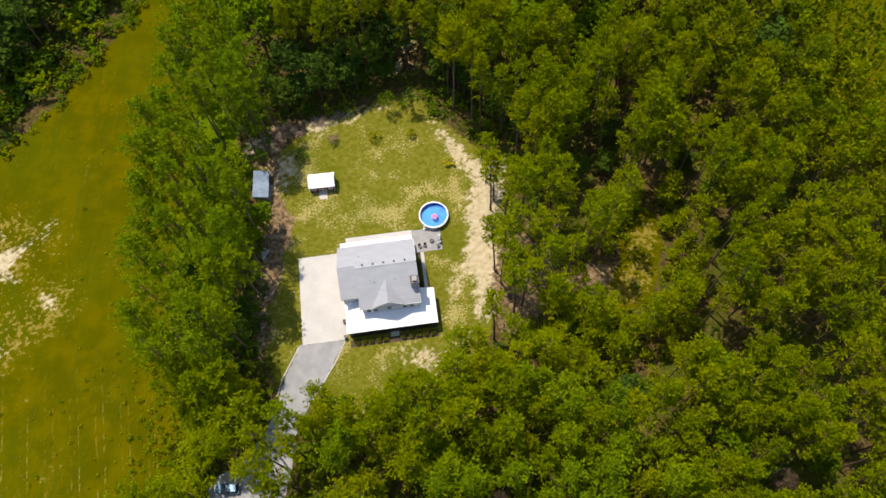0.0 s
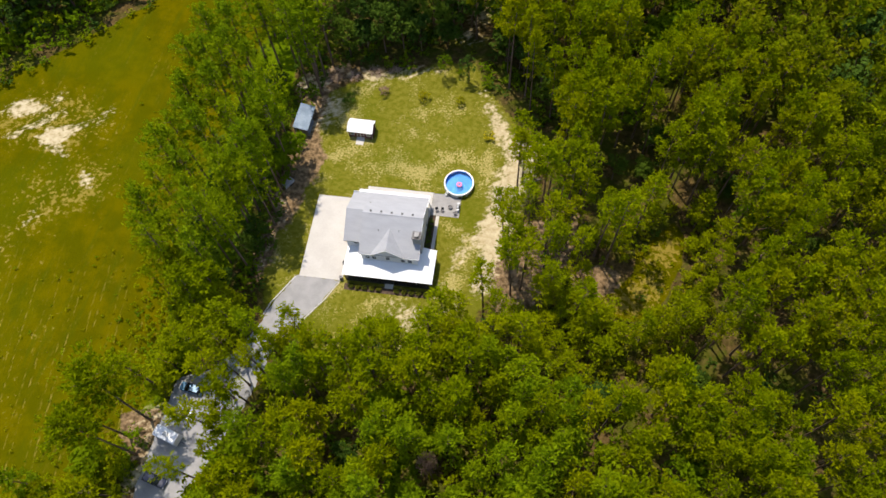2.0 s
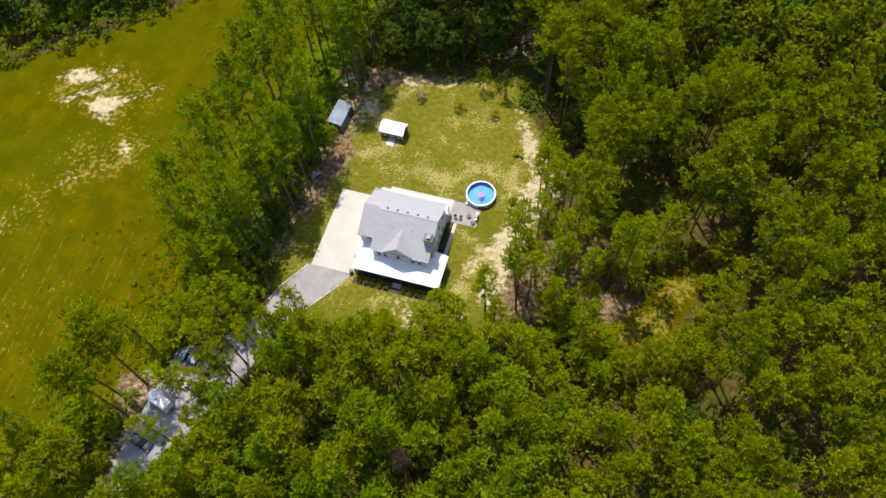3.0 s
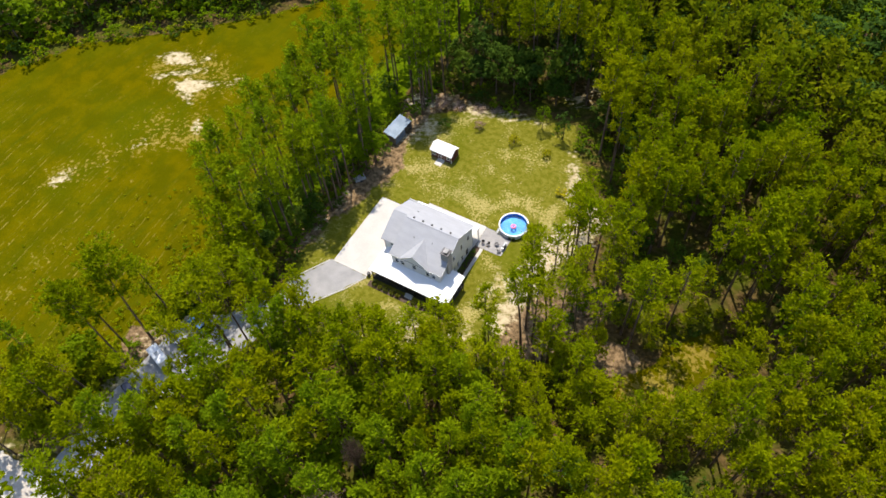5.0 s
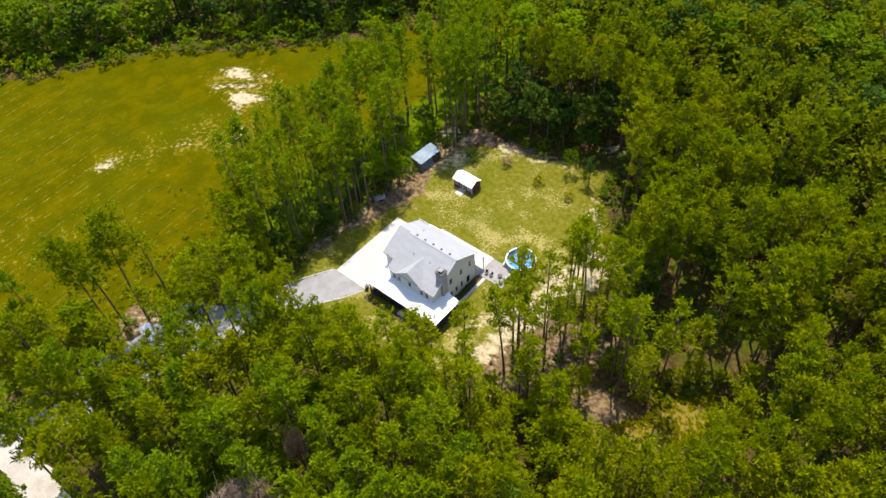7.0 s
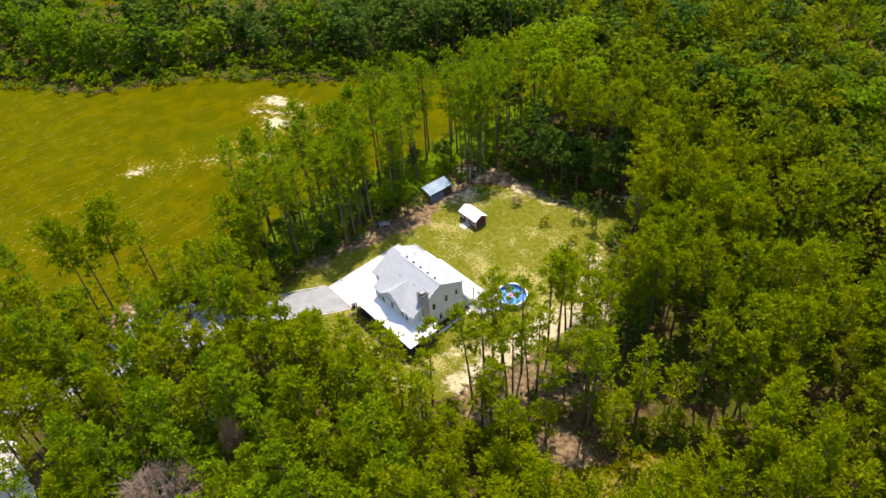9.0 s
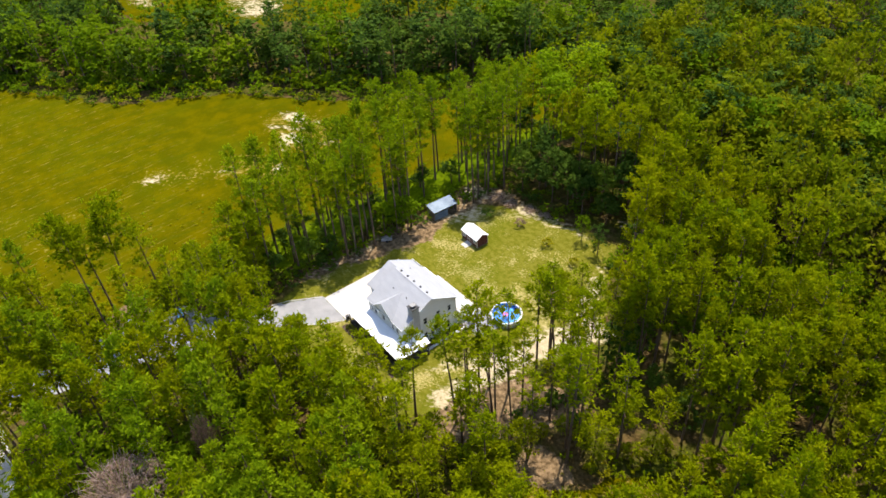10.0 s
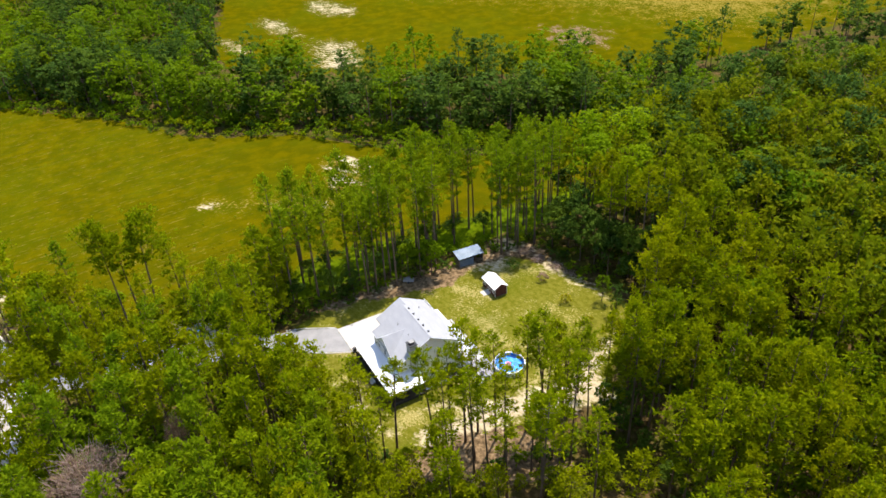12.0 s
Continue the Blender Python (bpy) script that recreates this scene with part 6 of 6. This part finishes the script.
    for a, b in scatter(rng, edge_scrub, 1.45, 8000):
        near = min(1.0, max(0.25, (a + 37) / 16))
        if rng.uniform() < near and not inside(EARTH_PATCH, np.array([a]), np.array([b]))[0]:
            spots.append((a, b, rng.uniform(0.25, 0.55) + near * rng.uniform(0.0, 0.7), 4 if rng.uniform() < 0.7 else 1))
    front = [(-4, -20), (14, -16), (36, -12), (52, -6), (70, -20), (60, -50), (10, -56), (-4, -50)]
    for a, b in scatter(rng, front, 2.6, 5000):
        if not inside(DRIVE, np.array([a]), np.array([b]))[0]:
            spots.append((a, b, rng.uniform(0.7, 1.9), 4 if rng.uniform() < 0.4 else 1))
    for x0, y0, s, slot in spots:
        for part_slot, (v, f) in ((0, SHRUBS[int(rng.integers(3))][0]), (slot, SHRUBS[int(rng.integers(3))][1])):
            a = rng.uniform(0, 6.283)
            w = v * s
            w = np.stack([w[:, 0] * math.cos(a) - w[:, 1] * math.sin(a) + x0, w[:, 0] * math.sin(a) + w[:, 1] * math.cos(a) + y0, w[:, 2]], 1)
            vs.append(w)
            fs.append(f + base)
            ms.append(np.full(len(f), part_slot))
            ts.append(np.full(len(v), rng.uniform()))
            base += len(v)
    me = quads_to_mesh("undergrowth", np.concatenate(vs), np.concatenate(fs), [BARK, BROAD, DARKLEAF, SCRUB, SAPLEAF], np.concatenate(ms), np.concatenate(ts))
    tagged(new("undergrowth", me), "green bushes along the wood's edge", "undergrowth", kind="stuff")


build_undergrowth()


# ---- patio furniture ----
def build_patio_chair(m):
    c = thing("patio_chair", m, "dark metal patio chair on the grey patio", "chair", "chairs on the patio")
    part("seat", box(-0.3, 0.3, -0.3, 0.3, 0.38, 0.45, 0.02), DARKMETAL, c)
    b = part("backrest", box(-0.3, 0.3, -0.03, 0.03, 0.0, 0.6, 0.02), DARKMETAL, c)
    b.matrix_local = pose(0, 0.3, 0.44, -14, 0, 0)
    for sx in (-0.27, 0.27):
        part("armrest", box(sx - 0.03, sx + 0.03, -0.28, 0.32, 0.62, 0.66, 0.01), DARKMETAL, c)
        for sy in (-0.26, 0.26):
            part("leg", tube((sx, sy, 0), (sx, sy, 0.62), 0.025), DARKMETAL, c)
    return c


chair = build_patio_chair(spot(8.6, 8.2, 0.06, 20))
for u, v, a in ((9.7, 8.3, -15), (12.6, 7.9, 120)):
    copy_thing(chair, spot(u, v, 0.06, a))


def build_fire_pit():
    f = thing("fire_pit", spot(11.3, 9.3, 0.06), "round dark metal fire pit on the patio", "fire pit")
    bm = bmesh.new()
    torus(bm, 0.42, 0.06, 0.42, 20, 6)
    part("rim", bm, DARKMETAL, f)
    part("bowl", tube((0, 0, 0.16), (0, 0, 0.40), 0.2, 0.42, 18), DARKMETAL, f)
    for k in range(3):
        a = 2.1 * k
        part("leg", tube((0.3 * math.cos(a), 0.3 * math.sin(a), 0), (0.22 * math.cos(a), 0.22 * math.sin(a), 0.25), 0.025), DARKMETAL, f)


build_fire_pit()


def build_grill():
    g = thing("barbecue_grill", spot(13.0, 9.4, 0.06, 90), "dark barbecue grill on the patio edge", "grill")
    part("cabinet", box(-0.55, 0.55, -0.28, 0.28, 0.08, 0.85, 0.02), DARKMETAL, g)
    part("side_shelf", box(-0.95, -0.56, -0.26, 0.26, 0.8, 0.85, 0.01), SILVERPAINT, g)
    part("side_shelf", box(0.56, 0.95, -0.26, 0.26, 0.8, 0.85, 0.01), SILVERPAINT, g)
    lid = part("lid", tube((-0.5, 0, 0.9), (0.5, 0, 0.9), 0.27, 0.27, 14), SILVERPAINT, g, "silver lid")
    part("lid_handle", tube((-0.35, -0.3, 1.0), (0.35, -0.3, 1.0), 0.02), DARKMETAL, lid)


build_grill()


def build_planter(m, r):
    p = thing("planter", m, "dark pot with a small green plant", "planter", "pots by the pool")
    part("pot", tube((0, 0, 0), (0, 0, 0.45), r * 0.75, r, 14), DARKMETAL, p)
    v, f = SHRUBS[0][1]
    ob = new("plant", quads_to_mesh("plant", v * 0.3 + np.array([0, 0, 0.35]), f, [BROAD]))
    ob.parent = p
    return p


pot = build_planter(spot(13.0, 12.0, 0.06), 0.32)
copy_thing(pot, spot(13.9, 12.1, 0.0))


# ---- odds and ends along the treeline ----
def build_tarp_pile():
    t = thing("covered_trailer", pose(-7.8, 20.6, 0, 0, 0, 62), "low trailer under a grey tarp", "trailer")
    bm = bmesh.new()
    rows = []
    rng = random.Random(4)
    for i in range(7):
        x = -1.3 + i * 0.433
        rows.append([bm.verts.new((x, y, (0.45 if k in (0, 5) else 0.95 + 0.12 * math.sin(i * 1.3 + k)) + rng.uniform(-0.05, 0.05))) for k, y in enumerate((-0.75, -0.6, -0.25, 0.2, 0.58, 0.72))])
    for a, b in zip(rows, rows[1:]):
        for k in range(5):
            bm.faces.new((a[k], a[k + 1], b[k + 1], b[k]))
    part("tarp", bm, PAVER, t, "grey tarp")
    part("frame", box(-1.3, 1.3, -0.65, 0.65, 0.4, 0.5), DARKMETAL, t)
    part("drawbar", box(1.3, 2.2, -0.05, 0.05, 0.4, 0.48), DARKMETAL, t)
    for s in (-1, 1):
        part("wheel", tube((0, s * 0.68, 0.3), (0, s * 0.86, 0.3), 0.3, 0.3, 14), RUBBER, t)


build_tarp_pile()


def build_brush_pile(x, y, size, seed):
    """A heap of cut grey branches."""
    rng = np.random.default_rng(seed)
    limbs = []
    for k in range(70):
        a, r = rng.uniform(0, 6.283), size * math.sqrt(rng.uniform())
        c = np.array([r * math.cos(a), 0.7 * r * math.sin(a), 0.12 + 0.7 * (1 - r / size) * rng.uniform()])
        d = rng.normal(size=3) * np.array([1, 1, 0.18])
        d *= rng.uniform(0.5, 1.3) / np.linalg.norm(d)
        e0, e1 = c - d, c + d
        e0[2], e1[2] = max(0.05, e0[2]), max(0.05, e1[2])
        limbs.append(wood_tube([tuple(e0), tuple(c + 0.04), tuple(e1)], [0.05, 0.04, 0.015], 3))
    root = thing("brush_pile", pose(x, y, 0, 0, 0, seed * 37), "heap of cut grey branches at the wood's edge", "brush pile", "brush heaps")
    for v, f in limbs[:24]:
        new("branch", quads_to_mesh("branch", v, f, [PALEBARK])).parent = root
    v, f = join(limbs[24:])
    twigs = new("twig_tangle", quads_to_mesh("twig_tangle", v, f, [PALEBARK]))
    twigs.parent = root
    twigs["kind"] = "stuff"


for k, (bx, by, bs) in enumerate(((-6.0, 51.5, 2.2), (-1.5, 52.5, 1.8), (3.5, 54.5, 2.0), (7.5, 56.0, 1.6))):
    build_brush_pile(bx, by, bs, 90 + k)


def build_bin(m, mat, label):
    b = thing("wheelie_bin", m, label, "bin", "bins beside the porch")
    bm = bmesh.new()
    loft(bm, [(-0.28, 0.24, 0.1, 1.0, 0.0), (0.28, 0.27, 0.08, 1.0, 0.0)])
    part("body", bm, mat, b)
    part("lid", box(-0.32, 0.34, -0.3, 0.3, 1.0, 1.07, 0.02), mat, b)
    for s in (-1, 1):
        part("wheel", tube((-0.26, s * 0.2, 0.1), (-0.26, s * 0.27, 0.1), 0.1), RUBBER, b)
    return b


build_bin(spot(-8.75, -6.6, 0.05, 85), DARKMETAL, "dark wheelie bin beside the porch")
build_bin(spot(-8.75, -10.0, 0.05, 95), DARKMETAL, "dark grey wheelie bin beside the porch")
